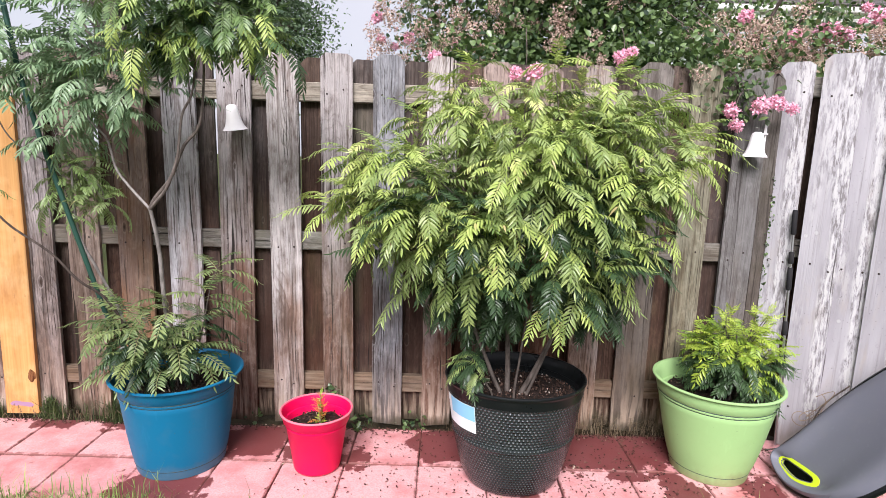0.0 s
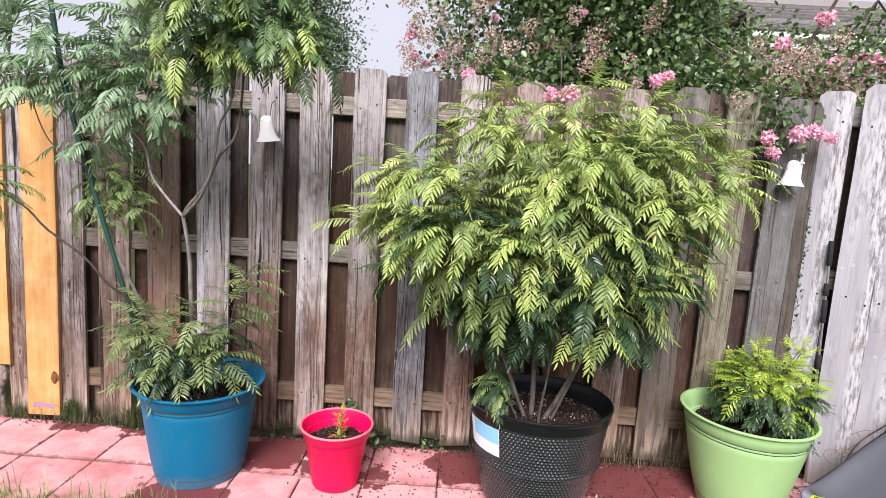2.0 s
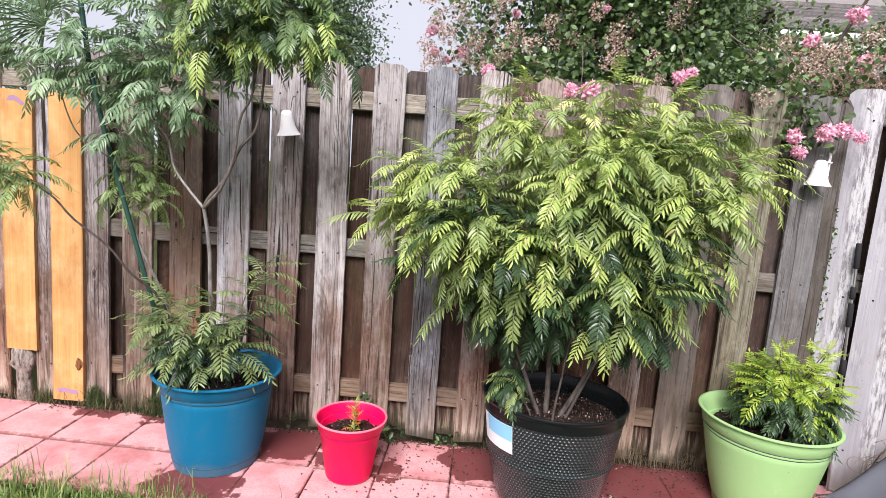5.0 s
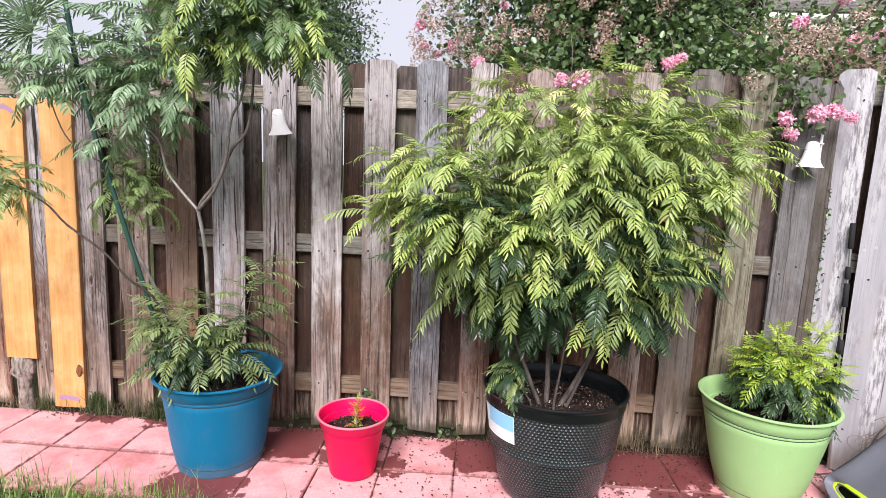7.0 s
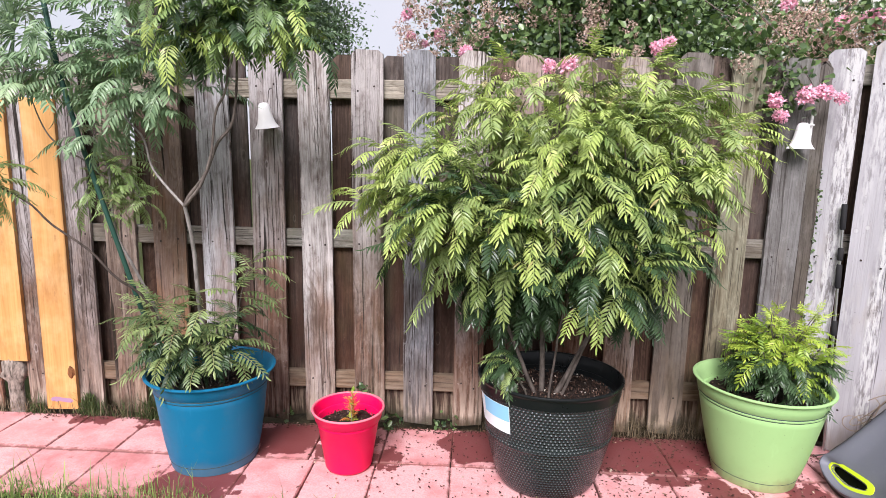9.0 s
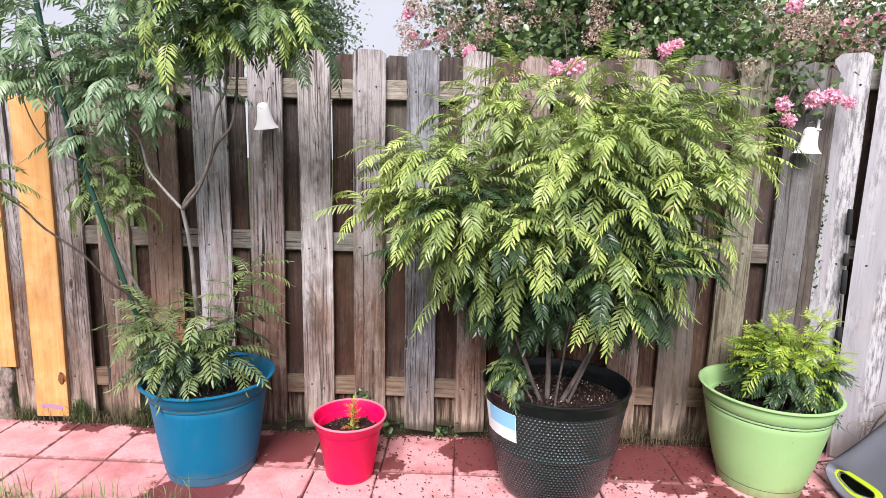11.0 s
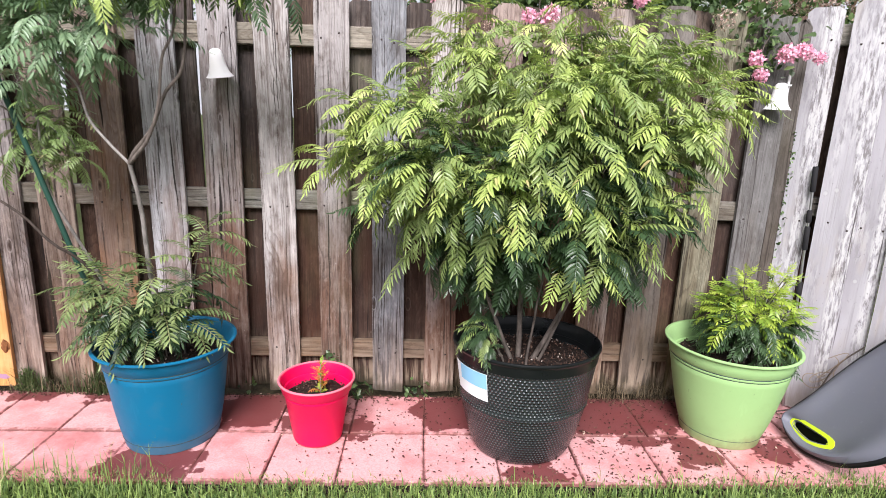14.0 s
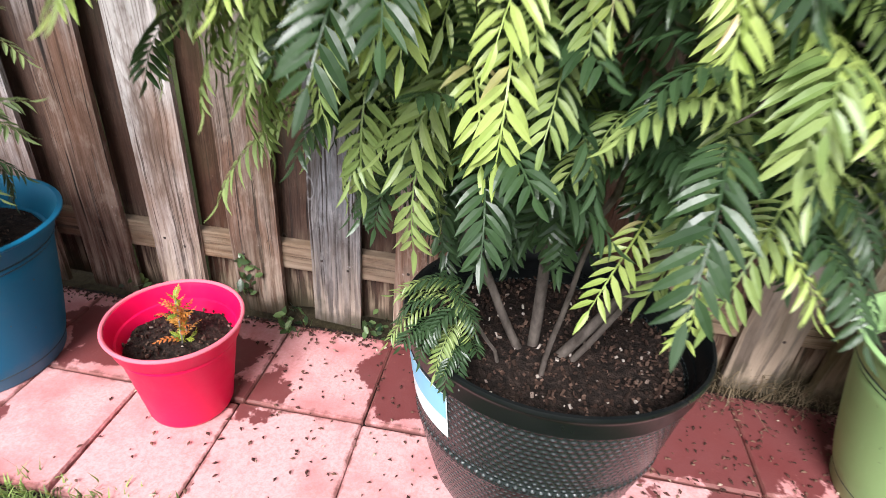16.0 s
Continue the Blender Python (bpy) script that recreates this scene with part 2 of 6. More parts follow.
def silvered_wood():
    """Bleached smooth boards: lavender-grey wash, flaking pale crust, lichen discs and dark mildew."""
    m = Nodes("silvered_lichen_wood")
    r = m.rnd()
    shift = m.n("ShaderNodeCombineXYZ", X=m.math("MULTIPLY", r, 7.0), Y=m.math("MULTIPLY", r, 3.0), Z=m.math("MULTIPLY", r, 11.0)).outputs[0]
    p = m.vmath("ADD", m.co(), shift)
    wash = m.noise(m.vmath("MULTIPLY", p, (5.0, 5.0, 1.1)), 1.0, 4.0, 0.6)
    c = m.ramp(wash, (0.34, (0.32, 0.305, 0.325)), (0.50, (0.41, 0.395, 0.42)), (0.68, (0.49, 0.475, 0.50)))
    fibre = m.noise(m.vmath("MULTIPLY", p, (120.0, 50.0, 2.2)), 1.0, 4.0, 0.65)
    c = m.mix(m.ramp(fibre, (0.34, 0.45), (0.46, 0.0)), c, (0.25, 0.235, 0.24))
    warm = m.noise(m.vmath("MULTIPLY", p, (14.0, 14.0, 3.0)), 1.0, 4.0, 0.6)
    c = m.mix(m.ramp(warm, (0.56, 0.0), (0.70, 0.45)), c, (0.44, 0.385, 0.34))
    # flaking crust, thickest on some boards and in upright drifts
    zone = m.math("ADD", m.noise(m.vmath("MULTIPLY", p, (9.0, 9.0, 1.3)), 1.0, 3.0, 0.5), m.math("MULTIPLY", m.math("FRACT", m.math("MULTIPLY", r, 5.3)), 0.14))
    crust = m.noise(m.vmath("MULTIPLY", p, (70.0, 70.0, 13.0)), 1.0, 5.0, 0.72)
    across = m.n("ShaderNodeSeparateXYZ", Vector=m.co()).outputs["X"]
    rim = m.math("ADD", across, m.math("MULTIPLY", m.math("SUBTRACT", zone, 0.55), 0.22))
    drift = m.math("MAXIMUM", m.ramp(zone, (0.56, 0.0), (0.70, 0.8)), m.ramp(rim, (0.012, 0.0), (0.034, 1.0)))
    c = m.mix(m.math("MULTIPLY", m.ramp(crust, (0.50, 0.0), (0.535, 0.8)), drift), c, (0.60, 0.595, 0.59))
    c = m.mix(m.math("MULTIPLY", m.ramp(crust, (0.41, 0.75), (0.46, 0.0)), drift), c, (0.17, 0.155, 0.15))
    disc = m.n("ShaderNodeTexVoronoi", Vector=m.vmath("MULTIPLY", p, (26.0, 26.0, 22.0)), Scale=1.0, Randomness=1.0)
    pick = m.n("ShaderNodeSeparateColor", Color=disc.outputs["Color"]).outputs["Red"]
    ring = m.math("ADD", m.math("ADD", disc.outputs["Distance"], m.math("MULTIPLY", warm, 0.12)), m.ramp(pick, (0.10, 0.0), (0.11, 1.0)))
    c = m.mix(m.ramp(ring, (0.20, 0.45), (0.30, 0.0)), c, (0.57, 0.575, 0.56))
    c = m.mix(m.ramp(ring, (0.30, 0.0), (0.33, 0.25), (0.37, 0.0)), c, (0.22, 0.20, 0.195))
    speck = m.noise(m.vmath("MULTIPLY", p, (120.0, 120.0, 80.0)), 1.0, 3.0, 0.7)
    c = m.mix(m.ramp(speck, (0.66, 0.0), (0.71, 0.7)), c, (0.10, 0.09, 0.09))
    check = m.noise(m.vmath("MULTIPLY", p, (40.0, 20.0, 0.8)), 1.0, 2.0, 0.5)
    c = m.mix(m.ramp(check, (0.30, 0.9), (0.318, 0.0)), c, (0.07, 0.06, 0.06))
    z = m.n("ShaderNodeSeparateXYZ", Vector=m.pos()).outputs["Z"]
    foot = m.math("SUBTRACT", m.math("MULTIPLY", warm, 0.42), z)
    c = m.mix(m.ramp(foot, (0.0, 0.0), (0.12, 0.6)), c, (0.20, 0.165, 0.13))
    m.bump(m.math("ADD", m.math("MULTIPLY", crust, drift), fibre), 0.6, 0.004)
    return m.out(c, 0.85, 0.22)


WOOD_PALE = silvered_wood()
WOOD_WARM = weathered_wood("rust_brown_picket_wood", (0.25, 0.205, 0.19), (0.33, 0.185, 0.095), (0.48, 0.40, 0.34), 0.62)
WOOD_ALGAE = weathered_wood("algae_tinged_picket_wood", (0.255, 0.24, 0.175), (0.22, 0.165, 0.10), (0.44, 0.41, 0.30), 0.42, 0.0, 0.6)


def new_plank():
    m = Nodes("new_orange_pine")
    p = m.co()
    g = m.noise(m.vmath("MULTIPLY", p, (60.0, 40.0, 1.6)), 1.0, 4.0, 0.6, 0.3)
    b = m.noise(p, 5.0, 4.0)
    c = m.ramp(g, (0.3, (0.46, 0.22, 0.070)), (0.7, (0.62, 0.34, 0.125)))
    c = m.mix(m.ramp(b, (0.46, 0.0), (0.66, 0.75)), c, (0.70, 0.44, 0.21))
    tan = m.noise(m.vmath("MULTIPLY", p, (7.0, 7.0, 2.2)), 1.0, 5.0, 0.65)
    c = m.mix(m.ramp(tan, (0.34, 0.7), (0.47, 0.0)), c, (0.37, 0.165, 0.055))
    grime = m.noise(m.vmath("MULTIPLY", p, (40.0, 40.0, 14.0)), 1.0, 4.0, 0.7)
    c = m.mix(m.ramp(grime, (0.62, 0.0), (0.72, 0.5)), c, (0.24, 0.11, 0.045))
    side = m.math("ABSOLUTE", m.n("ShaderNodeSeparateXYZ", Vector=p).outputs["X"])
    c = m.mix(m.ramp(m.math("ADD", side, m.math("MULTIPLY", tan, 0.03)), (0.090, 0.0), (0.102, 0.55)), c, (0.22, 0.095, 0.04))
    kn = m.n("ShaderNodeTexVoronoi", Vector=m.vmath("MULTIPLY", p, (5.0, 5.0, 2.0)), Scale=1.0).outputs["Distance"]
    c = m.mix(m.ramp(m.math("ADD", kn, m.math("MULTIPLY", g, 0.05)), (0.085, 0.9), (0.15, 0.0)), c, (0.13, 0.055, 0.02))
    m.bump(g, 0.15, 0.003)
    return m.out(c, 0.65, 0.3)


PLANK = new_plank()


def paver():
    m = Nodes("red_concrete_paver")
    p, r = m.pos(), m.rnd()
    blot = m.noise(p, 5.5, 6.0, 0.62)
    grit = m.noise(p, 120.0, 3.0, 0.7)
    worn = m.ramp(m.math("ADD", blot, m.math("MULTIPLY", r, 0.16)), (0.38, (0.49, 0.176, 0.180)), (0.50, (0.60, 0.268, 0.276)), (0.66, (0.71, 0.395, 0.402)))
    c = m.mix(m.ramp(grit, (0.35, 0.5), (0.6, 0.0)), worn, (0.50, 0.21, 0.19))
    # damp patches round the pots and along the fence
    edge = m.math("MULTIPLY", m.math("SUBTRACT", m.noise(p, 9.0, 5.0, 0.6), 0.5), 0.34)
    wet = None
    for x, y, rad in ((-1.15, 2.07, 0.19), (-0.88, 2.52, 0.18), (-0.60, 2.44, 0.15), (0.04, 2.54, 0.19), (0.66, 2.50, 0.22),
                      (0.98, 2.58, 0.24), (0.86, 2.38, 0.15), (0.36, 2.00, 0.13), (1.06, 2.17, 0.11), (-1.62, 2.66, 0.12), (1.42, 2.20, 0.10), (-0.40, 2.36, 0.09), (-1.95, 2.64, 0.12)):
        d = m.math("SUBTRACT", rad, m.vmath("DISTANCE", p, (x, y, 0.0)))
        wet = d if wet is None else m.math("MAXIMUM", wet, d)
    damp = m.ramp(m.math("ADD", wet, edge), (0.0, 0.0), (0.012, 1.0))
    c = m.mix(m.math("MULTIPLY", damp, 0.93), c, (0.145, 0.032, 0.032))
    lc = m.n("ShaderNodeSeparateXYZ", Vector=m.co())
    rim = m.math("MAXIMUM", m.math("SUBTRACT", m.math("ABSOLUTE", lc.outputs["X"]), 0.150), m.math("SUBTRACT", m.math("ABSOLUTE", lc.outputs["Y"]), 0.152))
    grime = m.ramp(m.math("ADD", m.math("MULTIPLY", rim, 22.0), m.noise(p, 28.0, 4.0, 0.65)), (0.50, 0.0), (0.72, 0.85))
    c = m.mix(grime, c, (0.20, 0.075, 0.065))
    stain = m.noise(p, 17.0, 5.0, 0.7)
    c = m.mix(m.ramp(stain, (0.62, 0.0), (0.74, 0.6)), c, (0.28, 0.10, 0.085))
    m.bump(m.math("ADD", grit, m.math("MULTIPLY", blot, 1.5)), 0.25, 0.003)
    return m.out(c, m.ramp(damp, (0.0, 0.85), (1.0, 0.5)), 0.3)


PAVER = paver()


def plastic(name, color, rough=0.42, dirt=0.25, dirt_color=(0.2, 0.16, 0.12), spec=0.32, splash=0.0):
    m = Nodes(name)
    p = m.co()
    a = m.noise(p, 14.0, 6.0, 0.65)
    s = m.noise(m.vmath("MULTIPLY", p, (40.0, 40.0, 5.0)), 1.0, 3.0)
    c = m.mix(m.math("MULTIPLY", m.ramp(a, (0.5, 0.0), (0.85, 1.0)), dirt), color, dirt_color)
    c = m.mix(m.ramp(s, (0.62, 0.0), (0.85, 0.22)), c, tuple(min(1, v * 1.35 + 0.05) for v in color))
    if splash:
        up = m.n("ShaderNodeSeparateXYZ", Vector=p).outputs["Z"]
        mud = m.math("SUBTRACT", m.math("MULTIPLY", m.noise(m.vmath("MULTIPLY", p, (16.0, 16.0, 9.0)), 1.0, 5.0, 0.65), 0.13), up)
        c = m.mix(m.ramp(mud, (0.0, 0.0), (0.05, splash)), c, (0.21, 0.15, 0.085))
        dot = m.noise(p, 75.0, 2.0, 0.5)
        c = m.mix(m.ramp(dot, (0.74, 0.0), (0.77, 0.6)), c, (0.10, 0.085, 0.06))
    m.bump(m.noise(p, 90.0, 3.0), 0.08, 0.002)
    return m.out(c, m.ramp(a, (0.3, rough), (0.8, min(1, rough + 0.2))), spec)


BLUE = plastic("teal_blue_plastic", (0.005, 0.135, 0.258), 0.40, 0.10, spec=0.22, splash=0.25)
RED = plastic("crimson_plastic", (0.80, 0.003, 0.080), 0.36, 0.06, spec=0.25)
RED_RIM = plastic("sun_faded_red_plastic", (0.80, 0.18, 0.24), 0.45, 0.05)
GREEN = plastic("sage_green_plastic", (0.32, 0.515, 0.215), 0.42, 0.14, (0.20, 0.22, 0.10), splash=0.55)
BLACK = plastic("black_plastic", (0.0065, 0.008, 0.0085), 0.24, 0.12, (0.05, 0.046, 0.042))
SLATE = plastic("slate_grey_plastic", (0.150, 0.155, 0.190), 0.45, 0.25, (0.22, 0.21, 0.21))
LIME = plastic("lime_plastic", (0.62, 0.80, 0.03), 0.4, 0.1)
WHITE = plastic("white_plastic", (0.88, 0.86, 0.86), 0.4, 0.06)
DARK_GROOVE = plastic("shaded_groove_plastic", (0.03, 0.05, 0.05), 0.6, 0.1)
PAPER = plastic("white_label_paper", (0.78, 0.80, 0.82), 0.5, 0.08)
PAPER_BLUE = plastic("pale_blue_label_print", (0.26, 0.55, 0.78), 0.5, 0.08)
STAKE = plastic("green_coated_stake", (0.020, 0.066, 0.048), 0.4, 0.1)


def studded():
    """Black nursery plastic with a lattice of small raised studs."""
    m = Nodes("studded_black_plastic")
    uv = m.n("ShaderNodeUVMap").outputs[0]
    sep = m.n("ShaderNodeSeparateXYZ", Vector=uv)
    u, v = m.math("MULTIPLY", sep.outputs["X"], 105.0), m.math("MULTIPLY", sep.outputs["Y"], 78.0)
    row = m.math("FRACT", m.math("MULTIPLY", m.math("FLOOR", v), 0.5))
    fu = m.math("SUBTRACT", m.math("FRACT", m.math("ADD", u, row)), 0.5)
    fv = m.math("SUBTRACT", m.math("FRACT", v), 0.5)
    d = m.math("SQRT", m.math("ADD", m.math("MULTIPLY", fu, fu), m.math("MULTIPLY", fv, fv)))
    stud = m.ramp(d, (0.12, 1.0), (0.42, 0.0))
    worn = m.noise(m.co(), 7.0, 4.0)
    # pale stud tips paint glints into the colour, patchy with the noise
    tip = m.math("MULTIPLY", m.ramp(d, (0.10, 1.0), (0.26, 0.0)), m.ramp(worn, (0.38, 0.15), (0.62, 1.0)))
    c = m.mix(tip, (0.019, 0.024, 0.025), (0.13, 0.15, 0.15))
    m.bump(stud, 0.9, 0.004)
    return m.out(c, 0.24, 0.55)


STUDS = studded()


def soil():
    m = Nodes("dark_potting_soil")
    p = m.pos()
    a, b = m.noise(p, 70.0, 5.0, 0.7), m.noise(p, 16.0, 4.0)
    c = m.ramp(a, (0.36, (0.009, 0.007, 0.006)), (0.54, (0.028, 0.019, 0.016)), (0.70, (0.085, 0.058, 0.046)))
    c = m.mix(m.ramp(b, (0.5, 0.0), (0.8, 0.5)), c, (0.05, 0.03, 0.023))
    m.bump(a, 1.0, 0.01)
    return m.out(c, 0.9, 0.2)


SOIL = soil()


def chips():
    m = Nodes("bark_and_perlite_bits")
    c = m.ramp(m.island(), (0.0, (0.020, 0.013, 0.010)), (0.60, (0.060, 0.034, 0.025)), (0.93, (0.16, 0.10, 0.075)), (0.975, (0.52, 0.45, 0.40)))
    return m.out(c, 0.85, 0.2)


CHIPS = chips()


def litter():
    m = Nodes("dry_leaf_litter")
    c = m.ramp(m.island(), (0.0, (0.03, 0.015, 0.012)), (0.6, (0.09, 0.038, 0.03)), (0.93, (0.18, 0.10, 0.07)), (0.99, (0.5, 0.38, 0.30)))
    return m.out(c, 0.85, 0.2)


LITTER = litter()


def ground_mat():
    m = Nodes("soil_and_turf")
    p = m.pos()
    a, b = m.noise(p, 30.0, 5.0, 0.7), m.noise(p, 1.7, 4.0)
    c = m.ramp(a, (0.3, (0.03, 0.024, 0.014)), (0.7, (0.10, 0.085, 0.045)))
    at = m.n("ShaderNodeSeparateXYZ", Vector=p)
    wander = m.math("MULTIPLY", m.noise(p, 3.0, 3.0), 0.35)
    across = m.math("ABSOLUTE", m.math("SUBTRACT", at.outputs["Y"], 2.42))
    along_bed = m.math("ABSOLUTE", m.math("ADD", at.outputs["X"], 0.4))
    bed = m.math("MULTIPLY", m.math("LESS_THAN", m.math("ADD", across, wander), 0.62), m.math("LESS_THAN", m.math("ADD", along_bed, wander), 3.0))
    turf = m.math("SUBTRACT", m.ramp(b, (0.35, 0.4), (0.65, 0.9)), bed, True)
    c = m.mix(turf, c, (0.06, 0.085, 0.025))
    c = m.mix(bed, c, m.mix(0.4, c, (0.03, 0.02, 0.013)))
    m.bump(a, 0.8, 0.02)
    return m.out(c, 0.95, 0.1)


GROUND = ground_mat()


def leaf_mat(name, dark, light, trans, tip=None, per_island=False, gloss=0.38):
    """Leaf blade: each leaf varies, light passes through, veins catch the light."""
    m = Nodes(name)
    r = m.island() if per_island else m.rnd()
    i = m.island()
    fac = m.math("ADD", m.math("MULTIPLY", r, 0.65), m.math("MULTIPLY", i, 0.35))
    c = m.ramp(fac, (0.0, dark), (1.0, light))
    n1 = m.noise(m.co(), 60.0, 3.0)
    c = m.mix(m.ramp(n1, (0.55, 0.0), (0.8, 0.3)), c, tuple(v * 0.6 for v in dark))
    if tip:
        c = m.mix(m.ramp(m.math("FRACT", m.math("MULTIPLY", i, 13.7)), (0.965, 0.0), (0.985, 0.7)), c, tip)
    m.bump(m.noise(m.co(), 140.0, 2.0), 0.12, 0.002)
    m.out(c, gloss, 0.5)
    tr = m.n("ShaderNodeBsdfTranslucent", Color=m.mix(0.5, c, trans))
    add = m.n("ShaderNodeMixShader")
    add.inputs[0].default_value = 0.18
    m.t.links.new(m.bsdf.outputs[0], add.inputs[1])
    m.t.links.new(tr.outputs[0], add.inputs[2])
    m.t.links.new(add.outputs[0], m.t.nodes["Material Output"].inputs["Surface"])
    return m.mat


LEAF_YOUNG = leaf_mat("young_curry_leaf", (0.29, 0.395, 0.090), (0.61, 0.675, 0.240), (0.50, 0.70, 0.14), (0.58, 0.42, 0.24))
# mature leaves, darkened further to paint the dim inside of the plants
LEAF_OLD_SHADED = leaf_mat("mature_shaded_curry_leaf", (0.014, 0.034, 0.015), (0.072, 0.130, 0.052), (0.1, 0.22, 0.05), None, False, 0.33)
LEAF_MID = leaf_mat("grown_curry_leaf", (0.110, 0.190, 0.052), (0.40, 0.47, 0.165), (0.3, 0.52, 0.09))
LEAF_CROWN = leaf_mat("crown_curry_leaf", (0.045, 0.105, 0.035), (0.27, 0.38, 0.13), (0.3, 0.5, 0.1))
LEAF_TIP = leaf_mat("fresh_crown_leaf", (0.20, 0.30, 0.06), (0.48, 0.58, 0.18), (0.45, 0.62, 0.14))
LEAF_TALL = leaf_mat("feathery_tree_leaf", (0.10, 0.19, 0.10), (0.37, 0.49, 0.27), (0.38, 0.54, 0.28))
LEAF_DULL = leaf_mat("dull_sapling_leaf", (0.040, 0.085, 0.032), (0.30, 0.375, 0.14), (0.30, 0.46, 0.12), (0.48, 0.42, 0.2))
LEAF_BRIGHT = leaf_mat("bright_sapling_leaf", (0.13, 0.27, 0.03), (0.48, 0.57, 0.085), (0.52, 0.70, 0.08))
LEAF_RUST = leaf_mat("reddened_seedling_leaf", (0.52, 0.14, 0.04), (0.60, 0.36, 0.07), (0.7, 0.3, 0.08))
LEAF_TAN = leaf_mat("pale_new_shoot", (0.36, 0.33, 0.13), (0.66, 0.56, 0.33), (0.6, 0.5, 0.25))
LEAF_MYRTLE = leaf_mat("crape_myrtle_leaf", (0.012, 0.032, 0.016), (0.175, 0.265, 0.095), (0.2, 0.4, 0.06), None, True, 0.3)
LEAF_FAR = leaf_mat("far_tree_leaf", (0.05, 0.095, 0.05), (0.17, 0.25, 0.13), (0.2, 0.35, 0.1), None, True, 0.5)
GRASS = leaf_mat("lawn_grass", (0.055, 0.115, 0.030), (0.34, 0.45, 0.13), (0.35, 0.5, 0.1), (0.5, 0.44, 0.24), True, 0.5)
WEED = leaf_mat("fence_weed", (0.022, 0.040, 0.012), (0.085, 0.125, 0.04), (0.15, 0.25, 0.05), None, True, 0.6)
MOSS = leaf_mat("foot_moss", (0.030, 0.050, 0.014), (0.11, 0.15, 0.045), (0.15, 0.22, 0.05), None, True, 0.8)
DRY_GRASS = leaf_mat("dry_grass", (0.11, 0.08, 0.045), (0.27, 0.21, 0.13), (0.4, 0.3, 0.15), None, True, 0.7)
PETAL = leaf_mat("pink_petal", (0.84, 0.34, 0.50), (0.95, 0.64, 0.73), (0.9, 0.5, 0.65), None, True, 0.6)
SEED = leaf_mat("faded_seed_head", (0.26, 0.16, 0.12), (0.86, 0.68, 0.57), (0.6, 0.4, 0.33), (0.80, 0.42, 0.52), True, 0.7)


def bark(name, a, b, scale=40.0):
    m = Nodes(name)
    p = m.pos()
    n1 = m.noise(m.vmath("MULTIPLY", p, (1.0, 1.0, 0.4)), scale, 5.0, 0.65)
    c = m.ramp(n1, (0.32, a), (0.68, b))
    m.bump(n1, 0.6, 0.004)
    return m.out(c, 0.85, 0.2)


BARK_GREY = bark("grey_brown_stem_bark", (0.060, 0.048, 0.041), (0.185, 0.155, 0.135))
BARK_PALE = bark("pale_stem_bark", (0.14, 0.125, 0.115), (0.34, 0.31, 0.29))
BARK_TWIG = bark("dark_twig_bark", (0.030, 0.022, 0.018), (0.105, 0.082, 0.070))
BARK_DARK = bark("dark_trunk_bark", (0.028, 0.020, 0.018), (0.22, 0.17, 0.155), 16.0)
NAIL = plastic("rusted_nail", (0.035, 0.025, 0.022), 0.6, 0.4, (0.10, 0.05, 0.03))
METAL = Nodes("brushed_metal_tube").out((0.62, 0.62, 0.62), 0.35, 0.5, Metallic=1.0)
FOAM = plastic("black_foam_grip", (0.014, 0.014, 0.016), 0.7, 0.1)
BARK_BOOT = bark("shaggy_palm_bark", (0.020, 0.016, 0.014), (0.15, 0.125, 0.11), 24.0)
VINE = bark("dry_vine", (0.20, 0.14, 0.10), (0.42, 0.34, 0.26))


MARK = plastic("violet_crayon", (0.33, 0.195, 0.30), 0.8, 1.0, (0.48, 0.26, 0.15))
KNOT = bark("resinous_knot", (0.07, 0.025, 0.010), (0.27, 0.115, 0.045), 90.0)
STUMP = bark("rotted_post_wood", (0.035, 0.028, 0.022), (0.40, 0.34, 0.29), 60.0)


def shingles():
    m = Nodes("grey_roof_shingle")
    n1 = m.noise(m.pos(), 30.0, 4.0)
    r = m.rnd()
    c = m.mix(m.ramp(n1, (0.35, 0.0), (0.7, 1.0)), (0.16, 0.145, 0.14), (0.33, 0.30, 0.29))
    c = m.mix(m.math("MULTIPLY", m.math("FRACT", m.math("MULTIPLY", r, 9.7)), 0.85), c, (0.11, 0.10, 0.10))
    m.bump(n1, 0.4, 0.01)
    return m.out(c, 0.9, 0.2)


SHINGLE = shingles()
TRIM = plastic("white_gutter_paint", (0.74, 0.73, 0.70), 0.5, 0.15)


def stucco():
    m = Nodes("beige_stucco")
    p = m.pos()
    n1, n2 = m.noise(p, 40.0, 4.0), m.noise(p, 2.0, 4.0)
    c = m.mix(m.ramp(n2, (0.4, 0.0), (0.7, 1.0)), (0.50, 0.40, 0.29), (0.60, 0.49, 0.37))
    m.bump(n1, 0.4, 0.01)
    return m.out(c, 0.9, 0.2)


STUCCO = stucco()


# ---- mesh helpers ----
def link_mesh(name, bm, material, smooth=True):
    me = bpy.data.meshes.new(name)
    bm.normal_update()
    if smooth:
        for e in bm.edges:
            if len(e.link_faces) == 2 and e.calc_face_angle(0) > 0.75:
                e.smooth = False
    bm.to_mesh(me)
    bm.free()
    me.materials.append(material)
    if smooth:
        me.polygons.foreach_set("use_smooth", [True] * len(me.polygons))
    return me


def raw_mesh(name, verts, faces, material, smooth=False):
    me = bpy.data.meshes.new(name)
    me.from_pydata([tuple(v) for v in verts], [], [tuple(f) for f in faces])
    me.materials.append(material)
    if smooth:
        me.polygons.foreach_set("use_smooth", [True] * len(me.polygons))
    return me


